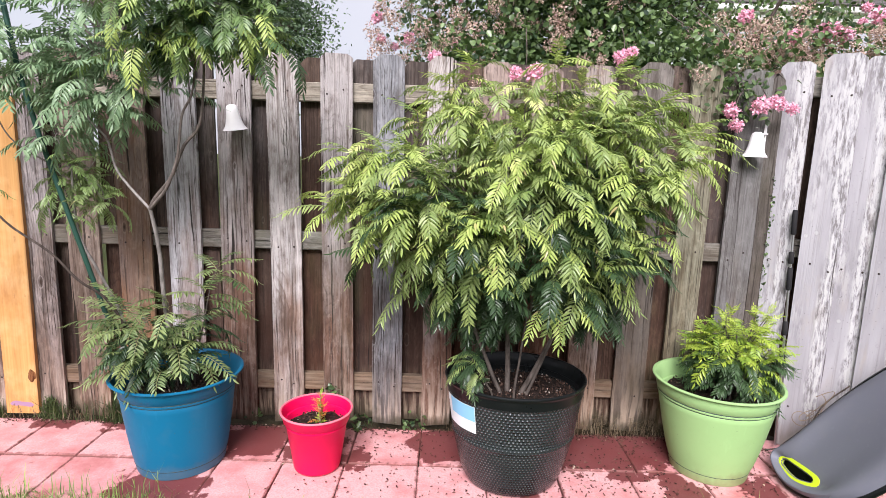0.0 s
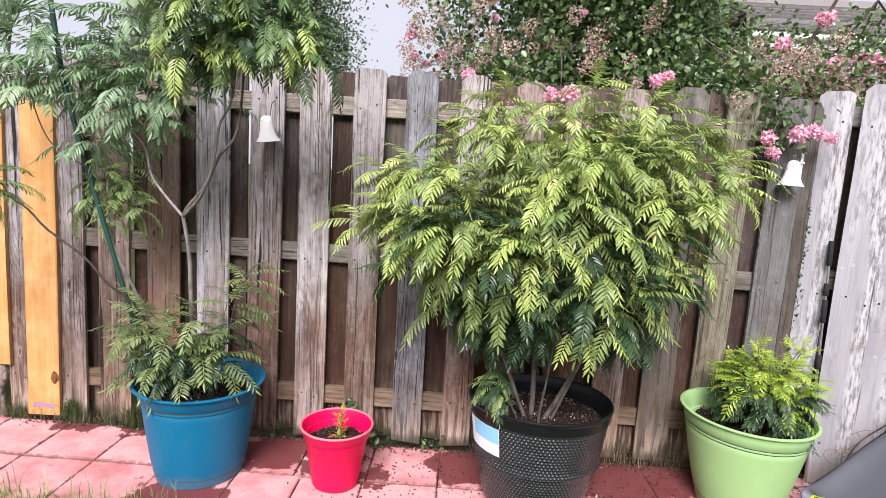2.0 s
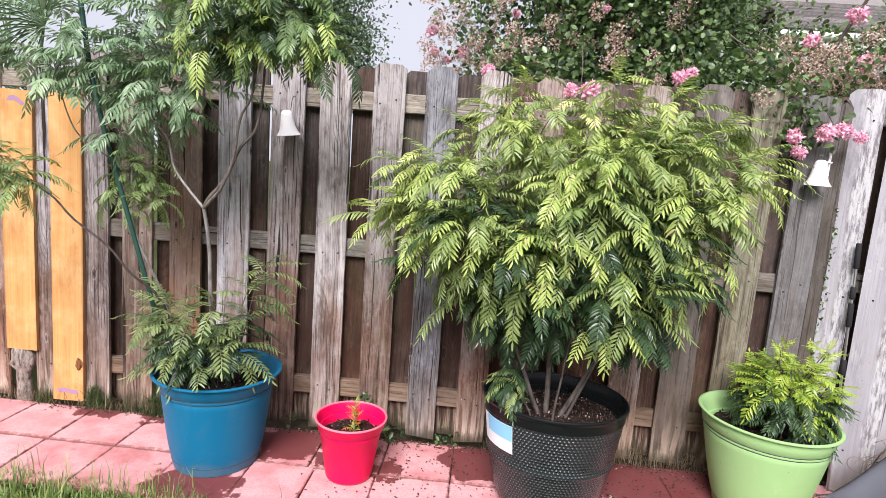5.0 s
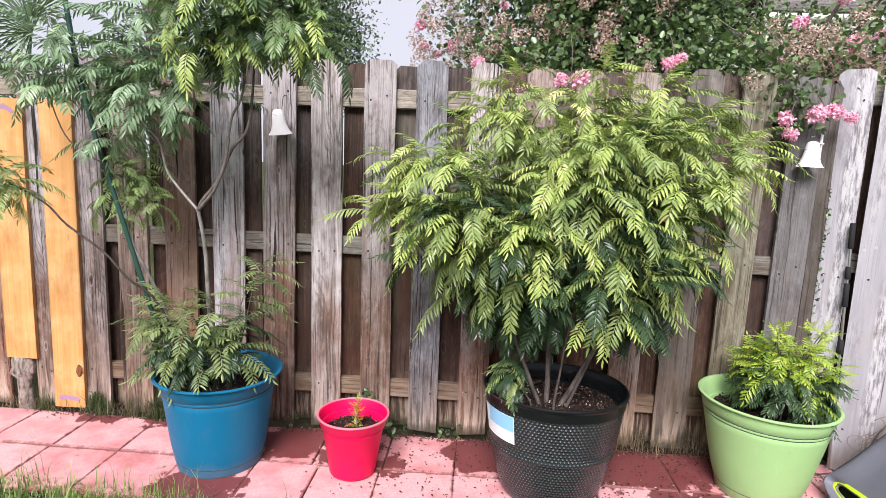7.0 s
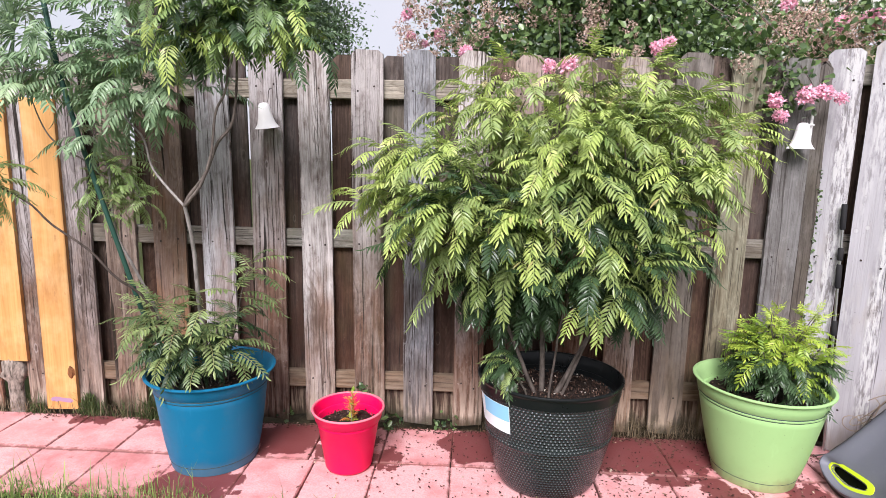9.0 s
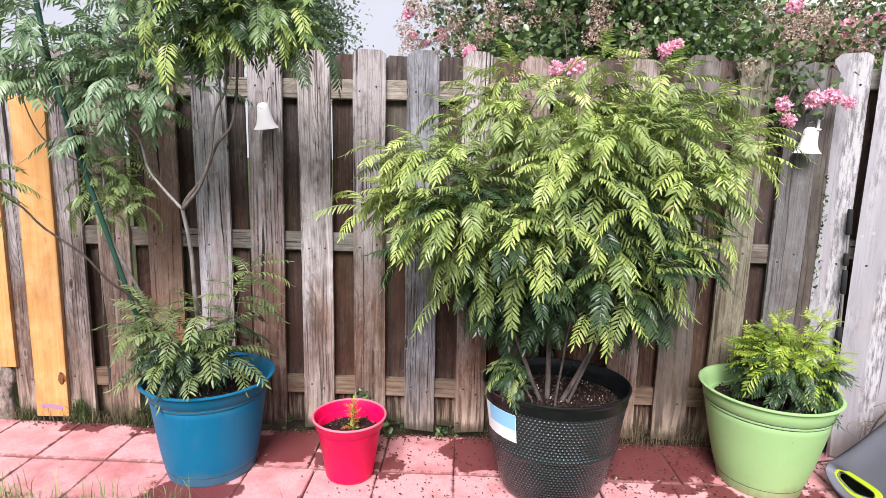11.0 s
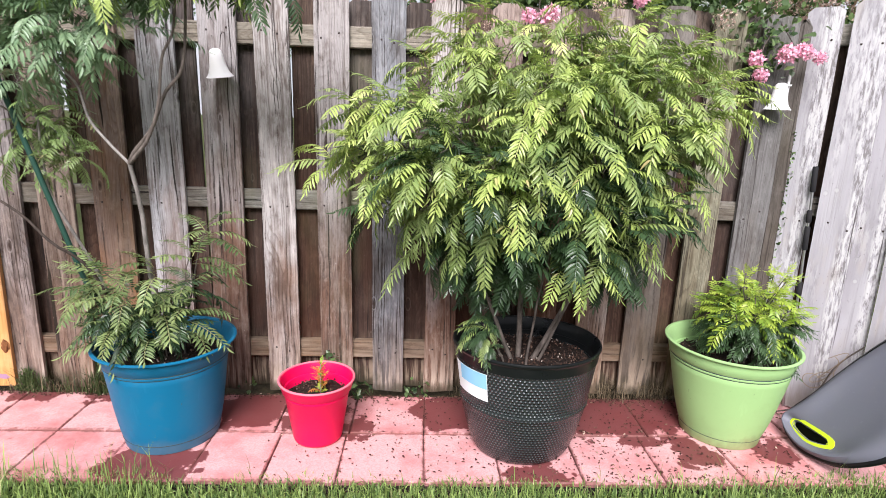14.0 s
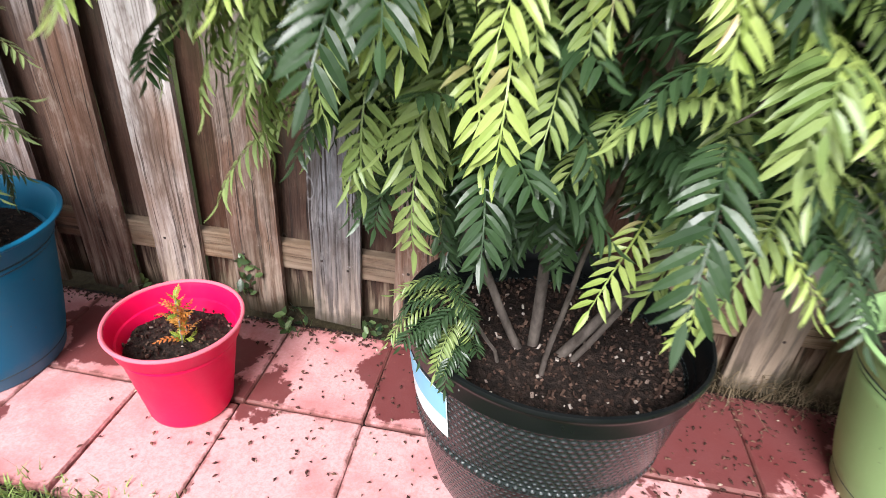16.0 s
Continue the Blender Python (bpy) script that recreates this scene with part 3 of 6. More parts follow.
def thing(name, at, label, category, group="", kind=""):
    ob = new(name)
    ob.location = at
    ob.empty_display_size = 0.1
    return tagged(ob, label, category, group, kind)


def attach(ob, parent, m=None):
    """Hang ob under parent, with m its pose in the world."""
    ob.parent = parent
    base = Matrix.Translation(parent.location) if parent.parent is None else parent.matrix_basis
    ob.matrix_parent_inverse = base.inverted() if parent.parent is None else Matrix.Identity(4)
    ob.matrix_basis = m if m is not None else Matrix.Identity(4)
    return ob


def part(name, bm, material, parent, label="", m=None, smooth=True):
    ob = new(name, link_mesh(name, bm, material, smooth) if isinstance(bm, bmesh.types.BMesh) else bm)
    if parent.parent is not None and m is None:
        # a piece of a part: its mesh is given in the world
        ob.parent = parent
        ob.matrix_parent_inverse = (Matrix.Translation(parent.parent.location).inverted() @ Matrix.Translation(parent.parent.location) @ parent.matrix_basis).inverted()
        ob.matrix_basis = Matrix.Identity(4)
    else:
        attach(ob, parent, m)
    if label:
        ob["label"] = label
    return ob


def tube_into(bm, pts, radii, seg=7, cap=True):
    pts = [Vector(p) for p in pts]
    rings = []
    side = None
    for i, p in enumerate(pts):
        d = (pts[min(i + 1, len(pts) - 1)] - pts[max(i - 1, 0)]).normalized()
        ref = side if side is not None else (Vector((1, 0, 0)) if abs(d.x) < 0.8 else Vector((0, 1, 0)))
        b = d.cross(ref).normalized()
        a = b.cross(d).normalized()
        side = a
        r = radii[i] if isinstance(radii, (list, tuple)) else radii
        rings.append([bm.verts.new(p + (a * math.cos(k * math.tau / seg) + b * math.sin(k * math.tau / seg)) * r) for k in range(seg)])
    for r0, r1 in zip(rings, rings[1:]):
        for k in range(seg):
            bm.faces.new((r0[k], r0[(k + 1) % seg], r1[(k + 1) % seg], r1[k]))
    if cap:
        bm.faces.new(list(reversed(rings[0])))
        bm.faces.new(rings[-1])


def tube(pts, radii, seg=7):
    bm = bmesh.new()
    tube_into(bm, pts, radii, seg)
    return bm


def bent(a, b, sag=0.0, wob=0.0, n=7, rng=random):
    """Points from a to b with a sideways wobble and a rise or sag in the middle."""
    a, b = Vector(a), Vector(b)
    out = []
    off = Vector((rng.uniform(-1, 1), rng.uniform(-1, 1), 0)) * wob
    for i in range(n):
        f = i / (n - 1)
        out.append(a.lerp(b, f) + off * math.sin(f * math.pi) + Vector((0, 0, sag * math.sin(f * math.pi))) + off * 0.4 * math.sin(f * 3 * math.pi))
    return out


def lathe(profile, seg=72, caps=True):
    """A body turned about z; it carries a UV layer round and up."""
    bm = bmesh.new()
    uv = bm.loops.layers.uv.new("UVMap")
    rings = [[bm.verts.new((r * math.cos(k * math.tau / seg), r * math.sin(k * math.tau / seg), z)) for k in range(seg)] for r, z in profile]
    run = [0.0]
    for (r0, z0), (r1, z1) in zip(profile, profile[1:]):
        run.append(run[-1] + math.hypot(r1 - r0, z1 - z0))
    for j in range(len(rings) - 1):
        for k in range(seg):
            f = bm.faces.new((rings[j][k], rings[j][(k + 1) % seg], rings[j + 1][(k + 1) % seg], rings[j + 1][k]))
            for loop, (a, b) in zip(f.loops, ((k, j), (k + 1, j), (k + 1, j + 1), (k, j + 1))):
                loop[uv].uv = (a / seg, run[b])
    if caps and profile[0][0] > 0.001:
        bm.faces.new(list(reversed(rings[0])))
    if caps and profile[-1][0] > 0.001:
        bm.faces.new(rings[-1])
    return bm


def box(sx, sy, sz, bevel=0.0, at=(0, 0, 0)):
    bm = bmesh.new()
    bmesh.ops.create_cube(bm, size=1.0, matrix=Matrix.Translation(at) @ Matrix.Diagonal((sx, sy, sz, 1)))
    if bevel:
        bmesh.ops.bevel(bm, geom=bm.edges[:], offset=bevel, segments=1, affect="EDGES")
    return bm


# ---- ground ----
bm = bmesh.new()
bmesh.ops.create_grid(bm, x_segments=40, y_segments=40, size=300.0)
ground = tagged(new("ground", link_mesh("ground", bm, GROUND)), "dark soil and thin turf under the garden", "ground", kind="structure")
ground.location = (0, 0, -0.035)
pavement = thing("pavement", (0, 2.3, 0), "two rows of worn pinkish-red concrete pavers with damp stains", "pavement", kind="structure")
bed = tagged(new("paver_bed", link_mesh("paver_bed", box(5.2, 0.72, 0.02, 0, (0, 0, 0)), SOIL, False)), "dark soil bed under the pavers", "soil", kind="structure")
bed.location = (0.0, 2.31, -0.029)


# ---- fence ----
def picket_mesh(name, width, height, thick, material, rng, ear=0.028):
    """A dog-eared board: its foot at z = 0, its front at y = 0, a little warped along its length."""
    bm = bmesh.new()
    w = width / 2
    e = ear * rng.uniform(0.7, 1.3)
    n = 9
    bow, twist = rng.uniform(-0.004, 0.004), rng.uniform(-0.003, 0.003)
    rows = []
    for i in range(n + 1):
        z = (height - e) * i / n
        ww = w + rng.uniform(-0.0012, 0.0012)
        o = bow * math.sin(math.pi * i / n)
        foot = rng.uniform(-0.008, 0.008) if i == 0 else 0
        rows.append([(-ww + o, z + foot), (ww + o, z - foot)])
    rows.append([(-w + e * 1.1, height), (w - e * 1.1, height - rng.uniform(0, 0.006))])
    grid = []
    for i, ((x0, z0), (x1, z1)) in enumerate(rows):
        t = twist * (i / n - 0.5)
        grid.append([bm.verts.new(v) for v in ((x0, t, z0), (x1, -t, z1), (x1, thick - t, z1), (x0, thick + t, z0))])
    for a, b in zip(grid, grid[1:]):
        for k in range(4):
            bm.faces.new((a[k], a[(k + 1) % 4], b[(k + 1) % 4], b[k]))
    bm.faces.new(list(reversed(grid[0])))
    bm.faces.new(grid[-1])
    edges = [ed for ed in bm.edges if len(ed.link_faces) == 2 and ed.calc_face_angle(0) > 0.6]
    bmesh.ops.bevel(bm, geom=edges, offset=0.0022, segments=1, affect="EDGES")
    return link_mesh(name, bm, material, False)


FENCE_Y = 2.655
rng = random.Random(4)
nail_mesh = link_mesh("nail", box(0.0085, 0.004, 0.0085, 0.002), NAIL, False)
fence = thing("wooden_fence", (0, FENCE_Y, 0), "tall weathered grey-brown shadowbox fence of dog-eared pickets", "fence")


def put_picket(parent, me, m, nails=(), xs=(-0.035, 0.035)):
    ob = part("picket", me, None, parent, m=m)
    for z in nails:
        for x in xs:
            if rng.random() < 0.85:
                nail = new("nail", nail_mesh)
                nail.parent = ob
                nail.location = (x + rng.uniform(-0.012, 0.012), -0.0005, z + rng.uniform(-0.02, 0.02))
    return ob


def rail_mesh(length, name="rail"):
    bm = box(0.089, 0.038, length, 0.004)
    return link_mesh(name, bm, WOOD_RAIL, False)


# front boards: centre, foot lean
FRONT = ((-1.984, 0.132), (-1.765, 0.157), (-1.510, 0.158), (-1.263, 0.158), (-1.013, 0.158), (-0.767, 0.150), (-0.511, 0.150), (-0.266, 0.148),
         (-0.016, 0.146), (0.226, 0.140), (0.475, 0.145), (0.722, 0.145), (0.965, 0.158), (1.197, 0.142), (1.435, 0.150))
for i, (x, w) in enumerate(FRONT):
    h = 1.82 + rng.uniform(-0.012, 0.012) + 0.012 * (x > -0.9) * (x < -0.6)
    me = picket_mesh("picket", w, h, 0.017, WOOD_WARM if x == -1.510 else WOOD_BLUE if x in (-0.266, -1.984) else WOOD_LIGHT if x in (-1.263, -0.767) else WOOD_TAN if x in (-1.765, 0.722) else WOOD_ALGAE if 1.1 < x < 1.3 else WOOD_DULL if x > 1.3 or 0.9 < x < 1.0 else WOOD_FRONT, rng)
    put_picket(fence, me, pose(x, FENCE_Y + rng.uniform(-0.003, 0.001), 0.02, rng.uniform(-0.15, 0.15), rng.uniform(-0.4, 0.4), rng.uniform(-0.6, 0.6)), (0.21, 0.93, 1.655))
me = picket_mesh("picket", 0.060, 1.80, 0.017, WOOD_DULL, rng)
put_picket(fence, me, pose(1.543, FENCE_Y + 0.003, 0.02, 0, 0, 0))
# boards on the far side of the rails, in wood coloured for recess shade
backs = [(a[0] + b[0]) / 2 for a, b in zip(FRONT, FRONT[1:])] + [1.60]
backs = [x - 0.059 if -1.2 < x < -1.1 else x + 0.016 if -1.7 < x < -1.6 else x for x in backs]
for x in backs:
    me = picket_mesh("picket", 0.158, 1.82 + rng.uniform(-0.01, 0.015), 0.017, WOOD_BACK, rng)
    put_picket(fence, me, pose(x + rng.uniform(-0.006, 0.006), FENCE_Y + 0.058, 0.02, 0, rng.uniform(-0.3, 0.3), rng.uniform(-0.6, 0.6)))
# grey boards of the patched end
for x, w in ((-2.262, 0.115), (-2.53, 0.13)):
    me = picket_mesh("picket", w, 1.80, 0.017, WOOD_FRONT, rng)
    put_picket(fence, me, pose(x, FENCE_Y, 0.02, 0, rng.uniform(-0.4, 0.4), 0), (0.21, 0.93))
for x in (-2.67, -2.80, -2.93, -3.06):
    me = picket_mesh("picket", 0.145, 1.80, 0.017, WOOD_FRONT, rng)
    put_picket(fence, me, pose(x, FENCE_Y, 0.02, 0, rng.uniform(-0.4, 0.4), 0))
for z in (0.232, 0.962, 1.675):
    me = rail_mesh(4.575)
    part("rail", me, None, fence, m=pose(-0.8175, FENCE_Y + 0.0375, z, 0, 90.0, 0))
for x in (-2.13, -2.38):
    bm = picket_mesh("plank", 0.168, 1.585 if x > -2.2 else 1.33, 0.019, PLANK, rng, 0.004)
    plank = part("plank", bm, None, fence, "new orange pine plank", m=pose(x, FENCE_Y - 0.021, 0.03 if x > -2.2 else 0.285, 0, 0.4, 0))
    bm = bmesh.new()
    half = 0.062 if x > -2.2 else 0.045
    strip = [[bm.verts.new((-half + 2 * half * i / 22, 0, sg * (0.0125 * min(1.0, (0.4 + i) / 3, (22.4 - i) / 3) + rng.uniform(-0.003, 0.002)) + (0.004 if x > -2.2 else 0.012) * math.sin(i * 0.21))) for sg in (-1, 1)] for i in range(23)]
    for p, q in zip(strip, strip[1:]):
        bm.faces.new((p[0], q[0], q[1], p[1]))
    mark = new("crayon_mark", link_mesh("crayon_mark", bm, MARK, False))
    mark.parent = plank
    mark.location = (0.0, -0.0012, 0.05 if x > -2.2 else 1.275)
    mark["label"] = "smudged violet crayon mark"
    if x > -2.2:
        bm = bmesh.new()
        bmesh.ops.create_icosphere(bm, subdivisions=3, radius=1.0)
        for v in bm.verts:
            n = noise.noise(v.co * 2.3) * 0.35 + noise.noise(v.co * 6.0) * 0.2
            v.co = Vector((v.co.x * 0.019 * (1 + n), v.co.y * 0.006 * (1 + n), v.co.z * 0.032 * (1 + n)))
        knot = new("knot", link_mesh("knot", bm, KNOT))
        knot.parent = plank
        knot.location = (0.062, -0.001, 0.205)
        knot["label"] = "rough dark knot"

# rotted stump of an old post behind the short plank
bm = bmesh.new()
seg, rings = 16, []
for k, (r, z) in enumerate(((0.040, 0.0), (0.038, 0.10), (0.042, 0.17), (0.060, 0.20), (0.066, 0.235), (0.058, 0.275), (0.045, 0.315), (0.02, 0.33))):
    ring = []
    for i in range(seg):
        q = i * math.tau / seg
        n = noise.noise(Vector((math.cos(q) * 2.2, math.sin(q) * 2.2, z * 26)))
        rr = r * (1 + (0.10 if z < 0.19 else 0.45) * n)
        ring.append(bm.verts.new((rr * math.cos(q), rr * math.sin(q) * 0.6, z + 0.012 * n)))
    rings.append(ring)
for p, q in zip(rings, rings[1:]):
    for i in range(seg):
        bm.faces.new((p[i], p[(i + 1) % seg], q[(i + 1) % seg], q[i]))
bm.faces.new(rings[-1])
stump = tagged(new("post_stump", link_mesh("post_stump", bm, STUMP)), "rotted crumbling stump of an old fence post", "post")
stump.matrix_world = pose(-2.40, FENCE_Y + 0.01, -0.01)

# the return of the fence at the corner, turned towards the lawn
RET = Vector((1.579, 2.713, 0))
ret_turn = -43.0
side_fence = thing("side_fence", RET, "pale silvered fence panel with lichen, turned at the corner", "fence")
du = Vector((math.cos(radians(ret_turn)), math.sin(radians(ret_turn)), 0))
for s0, s1, back, h in ((0.0, 0.137, 0.0, 1.87), (0.172, 0.325, 0.0, 1.89), (0.315, 0.446, 0.021, 1.87), (0.45, 0.60, 0.0, 1.87), (0.62, 0.77, 0.0, 1.86), (0.80, 0.95, 0.0, 1.87), (0.98, 1.13, 0.0, 1.86), (1.16, 1.31, 0.0, 1.86)):
    me = picket_mesh("picket", s1 - s0, h, 0.019, WOOD_PALE, rng)
    at = RET + du * (s0 + s1) / 2 + Vector((-du.y, du.x, 0)) * back
    put_picket(side_fence, me, pose(at.x, at.y, 0.005, 0, 0, ret_turn), (0.2, 0.92, 1.72))
for z in (0.23, 1.0, 1.76):
    at = RET + du * 0.72 + Vector((-du.y, du.x, 0)) * 0.0625
    m = pose(at.x, at.y, z, 0, 0, ret_turn) @ pose(0, 0, 0, 0, 90, 0)
    part("rail", rail_mesh(1.30), None, side_fence, m=m)
# dark post added behind the first gap so that the gap stays dark
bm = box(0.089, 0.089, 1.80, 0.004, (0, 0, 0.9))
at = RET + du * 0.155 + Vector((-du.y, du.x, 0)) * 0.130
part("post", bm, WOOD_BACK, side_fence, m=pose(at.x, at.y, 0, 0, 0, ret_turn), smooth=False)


# ---- flower pots ----
def soil_into(parent, at, radius, z, rngs, bits=260):
    bm = bmesh.new()
    rings, seg = 9, 40
    centre = bm.verts.new((0, 0, 0.012))
    prev = None
    for j in range(1, rings + 1):
        r = radius * j / rings
        ring = []
        for k in range(seg):
            a = k * math.tau / seg
            p = Vector((r * math.cos(a), r * math.sin(a), 0))
            p.z = 0.012 * (1 - j / rings) + 0.012 * noise.noise(p * 22 + Vector(at)) + 0.005 * noise.noise(p * 70)
            ring.append(bm.verts.new(p))
        for k in range(seg):
            if prev is None:
                bm.faces.new((centre, ring[k], ring[(k + 1) % seg]))
            else:
                bm.faces.new((prev[k], ring[k], ring[(k + 1) % seg], prev[(k + 1) % seg]))
        prev = ring
    m = Matrix.Translation((at[0], at[1], z))
    s = part("soil", bm, SOIL, parent, "dark potting soil with bark bits", m=m)
    bm = bmesh.new()
    for _ in range(bits):
        r, a = radius * 0.97 * math.sqrt(rngs.random()), rngs.random() * math.tau
        size = rngs.uniform(0.0012, 0.0042)
        mm = Matrix.Translation((r * math.cos(a), r * math.sin(a), 0.012 + 0.008 * noise.noise(Vector((r * math.cos(a), r * math.sin(a), 0)) * 22 + Vector(at)))) @ Euler((rngs.random() * 6, rngs.random() * 6, rngs.random() * 6)).to_matrix().to_4x4() @ Matrix.Diagonal((size * rngs.uniform(0.8, 2.2), size, size * 0.6, 1))
        bmesh.ops.create_cube(bm, size=1.6, matrix=mm)
    tagged(part("mulch", bm, CHIPS, parent, "scattered bark and perlite bits", m=m, smooth=False), kind="stuff")


def round_pot(name, at, rim_r, base_r, height, material, label, soil_z, seg=84, group="flower pots on the pavers", waist=0.72):
    """A tapered resin pot: foot line, belly, double groove, flared collar with a rolled lip, hollow inside."""
    pot = thing(name, at, label, "flower pot", group)
    R = rim_r
    neck = base_r + (rim_r - base_r) * waist
    z1 = height * 0.80
    prof = [(0.0, 0.006), (base_r - 0.02, 0.006), (base_r - 0.004, 0.0), (base_r - 0.001, 0.0008), (base_r, 0.004), (base_r + 0.0062, height * 0.09)]
    for i in range(1, 12):
        f = i / 11
        prof.append((base_r + 0.007 + (neck - base_r - 0.007) * (f ** 0.80), height * 0.10 + (z1 - height * 0.10) * f))
    prof += [(neck - 0.0015, z1 + 0.003), (neck + 0.004, z1 + 0.007), (neck + 0.005, z1 + 0.014), (neck + 0.002, z1 + 0.017), (neck + 0.0065, z1 + 0.021),
             (neck + (R - neck) * 0.45, height * 0.92), (R - 0.016, height * 0.965), (R - 0.006, height * 0.975), (R, height * 0.985), (R, height * 0.995), (R - 0.004, height), (R - 0.012, height),
             (R - 0.017, height * 0.985), (R - 0.030, height * 0.93), (neck - 0.006, height * 0.84), (neck - 0.008, height * 0.83), (neck - 0.016, height * 0.825), (neck - 0.019, height * 0.80), (base_r + 0.01, height * 0.3), (0.0, height * 0.3)]
    part("body", lathe(prof, seg), material, pot, m=Matrix.Translation(at))
    # dark rings laid along the creases paint the shade of the grooves
    for zz, rr in ((height * 0.095, base_r + 0.0058), (z1 + 0.0035, neck - 0.0005), (z1 + 0.0172, neck + 0.0035)):
        pts = [(rr * math.cos(k * math.tau / 96), rr * math.sin(k * math.tau / 96), zz) for k in range(96)]
        bm = bmesh.new()
        tube_into(bm, pts + [pts[0]], 0.0022, 5, False)
        part("groove", bm, DARK_GROOVE, pot, m=Matrix.Translation(at))
    soil_into(pot, at, base_r + (neck - base_r) * (soil_z / z1) - 0.006 if soil_z < z1 else neck - 0.018, soil_z, random.Random(int(abs(at[0]) * 100)))
    return pot


blue_pot = round_pot("flower_pot", (-1.160, 2.312, 0.001), 0.274, 0.184, 0.426, BLUE, "large teal blue plastic pot with a curry sapling, on the pavers", 0.352, waist=0.56)
green_pot = round_pot("flower_pot", (1.262, 2.370, 0.001), 0.275, 0.166, 0.434, GREEN, "large sage green plastic pot with a leafy sapling, on the pavers", 0.345)

# small red pot, simple taper with a faded lip
red_at = (-0.540, 2.287, 0.001)
red_pot = thing("flower_pot", red_at, "small crimson plastic pot with a wilting seedling, on the pavers", "flower pot", "flower pots on the pavers")
prof = [(0.0, 0.005), (0.092, 0.0), (0.100, 0.004), (0.103, 0.012), (0.133, 0.206), (0.135, 0.208), (0.136, 0.213), (0.135, 0.219), (0.144, 0.226), (0.154, 0.266),
        (0.156, 0.269), (0.148, 0.269), (0.144, 0.261), (0.137, 0.229), (0.132, 0.227), (0.128, 0.216), (0.108, 0.10), (0.0, 0.10)]
part("body", lathe(prof, 72), RED, red_pot, m=Matrix.Translation(red_at))
pts = [(0.1545 * math.cos(k * math.tau / 96), 0.1545 * math.sin(k * math.tau / 96), 0.2705) for k in range(97)]
bm = bmesh.new()
tube_into(bm, pts, 0.0050, 8, False)
part("lip", bm, RED_RIM, red_pot, "sun-faded pink lip", m=Matrix.Translation(red_at))
soil_into(red_pot, red_at, 0.126, 0.196, random.Random(9), 170)

# big black nursery pot with studded sides
blk_at = (0.328, 2.257, 0.001)
black_pot = thing("nursery_pot", blk_at, "large black studded plastic nursery pot holding a curry bush", "flower pot", "flower pots on the pavers")
prof = [(0.0, 0.006), (0.185, 0.0), (0.197, 0.006), (0.206, 0.020)]
for i in range(1, 11):
    f = i / 10
    prof.append((0.206 + 0.058 * f ** 0.8, 0.02 + 0.203 * f))
prof += [(0.2675, 0.227), (0.2675, 0.235), (0.265, 0.239)]
for i in range(1, 9):
    f = i / 8
    prof.append((0.265 + 0.026 * f, 0.239 + 0.179 * f))
part("body", lathe(prof + [(0.285, 0.418), (0.278, 0.40), (0.19, 0.1), (0.0, 0.1)], 120), STUDS, black_pot, m=Matrix.Translation(blk_at))
prof = [(0.288, 0.414), (0.2945, 0.418), (0.297, 0.452), (0.299, 0.459), (0.303, 0.462), (0.3045, 0.468), (0.302, 0.474), (0.296, 0.475), (0.292, 0.470), (0.285, 0.43), (0.268, 0.33), (0.266, 0.33), (0.279, 0.414), (0.288, 0.414)]
part("rim", lathe(prof, 120, False), BLACK, black_pot, "smooth glossy black rim band", m=Matrix.Translation(blk_at))
soil_into(black_pot, blk_at, 0.270, 0.388, random.Random(3), 1200)


def curved_patch(a0, a1, z0, z1, rz, lift, skew=0.0, n=14):
    bm = bmesh.new()
    grid = []
    for i in range(n + 1):
        a = radians(a0 + (a1 - a0) * i / n)
        col = []
        for j in range(5):
            z = z0 + (z1 - z0) * j / 4 + skew * (i / n - 0.5)
            col.append(bm.verts.new(((rz(z) + lift) * math.cos(a), (rz(z) + lift) * math.sin(a), z)))
        grid.append(col)
    for i in range(n):
        for j in range(4):
            bm.faces.new((grid[i][j], grid[i + 1][j], grid[i + 1][j + 1], grid[i][j + 1]))
    return bm


def pot_r(z):
    return 0.265 + 0.026 * (z - 0.239) / 0.179 if z > 0.239 else 0.264 - 0.058 * (1 - ((z - 0.02) / 0.175) ** 0.8)


sticker = part("sticker", curved_patch(190, 231, 0.285, 0.404, pot_r, 0.0022), PAPER, black_pot, "white and pale blue plant label, half torn", m=Matrix.Translation(blk_at))
bm = curved_patch(199, 230.6, 0.338, 0.403, pot_r, 0.0032)
print_blue = new("printed_panel", link_mesh("printed_panel", bm, PAPER_BLUE))
print_blue.parent = sticker
# the soft pot is pressed oval
oval = Matrix.Translation(blk_at) @ Matrix.Diagonal((1.0, 0.89, 1.005, 1.0)) @ Matrix.Translation(blk_at).inverted()
for ob in black_pot.children:
    ob.matrix_basis = oval @ ob.matrix_basis


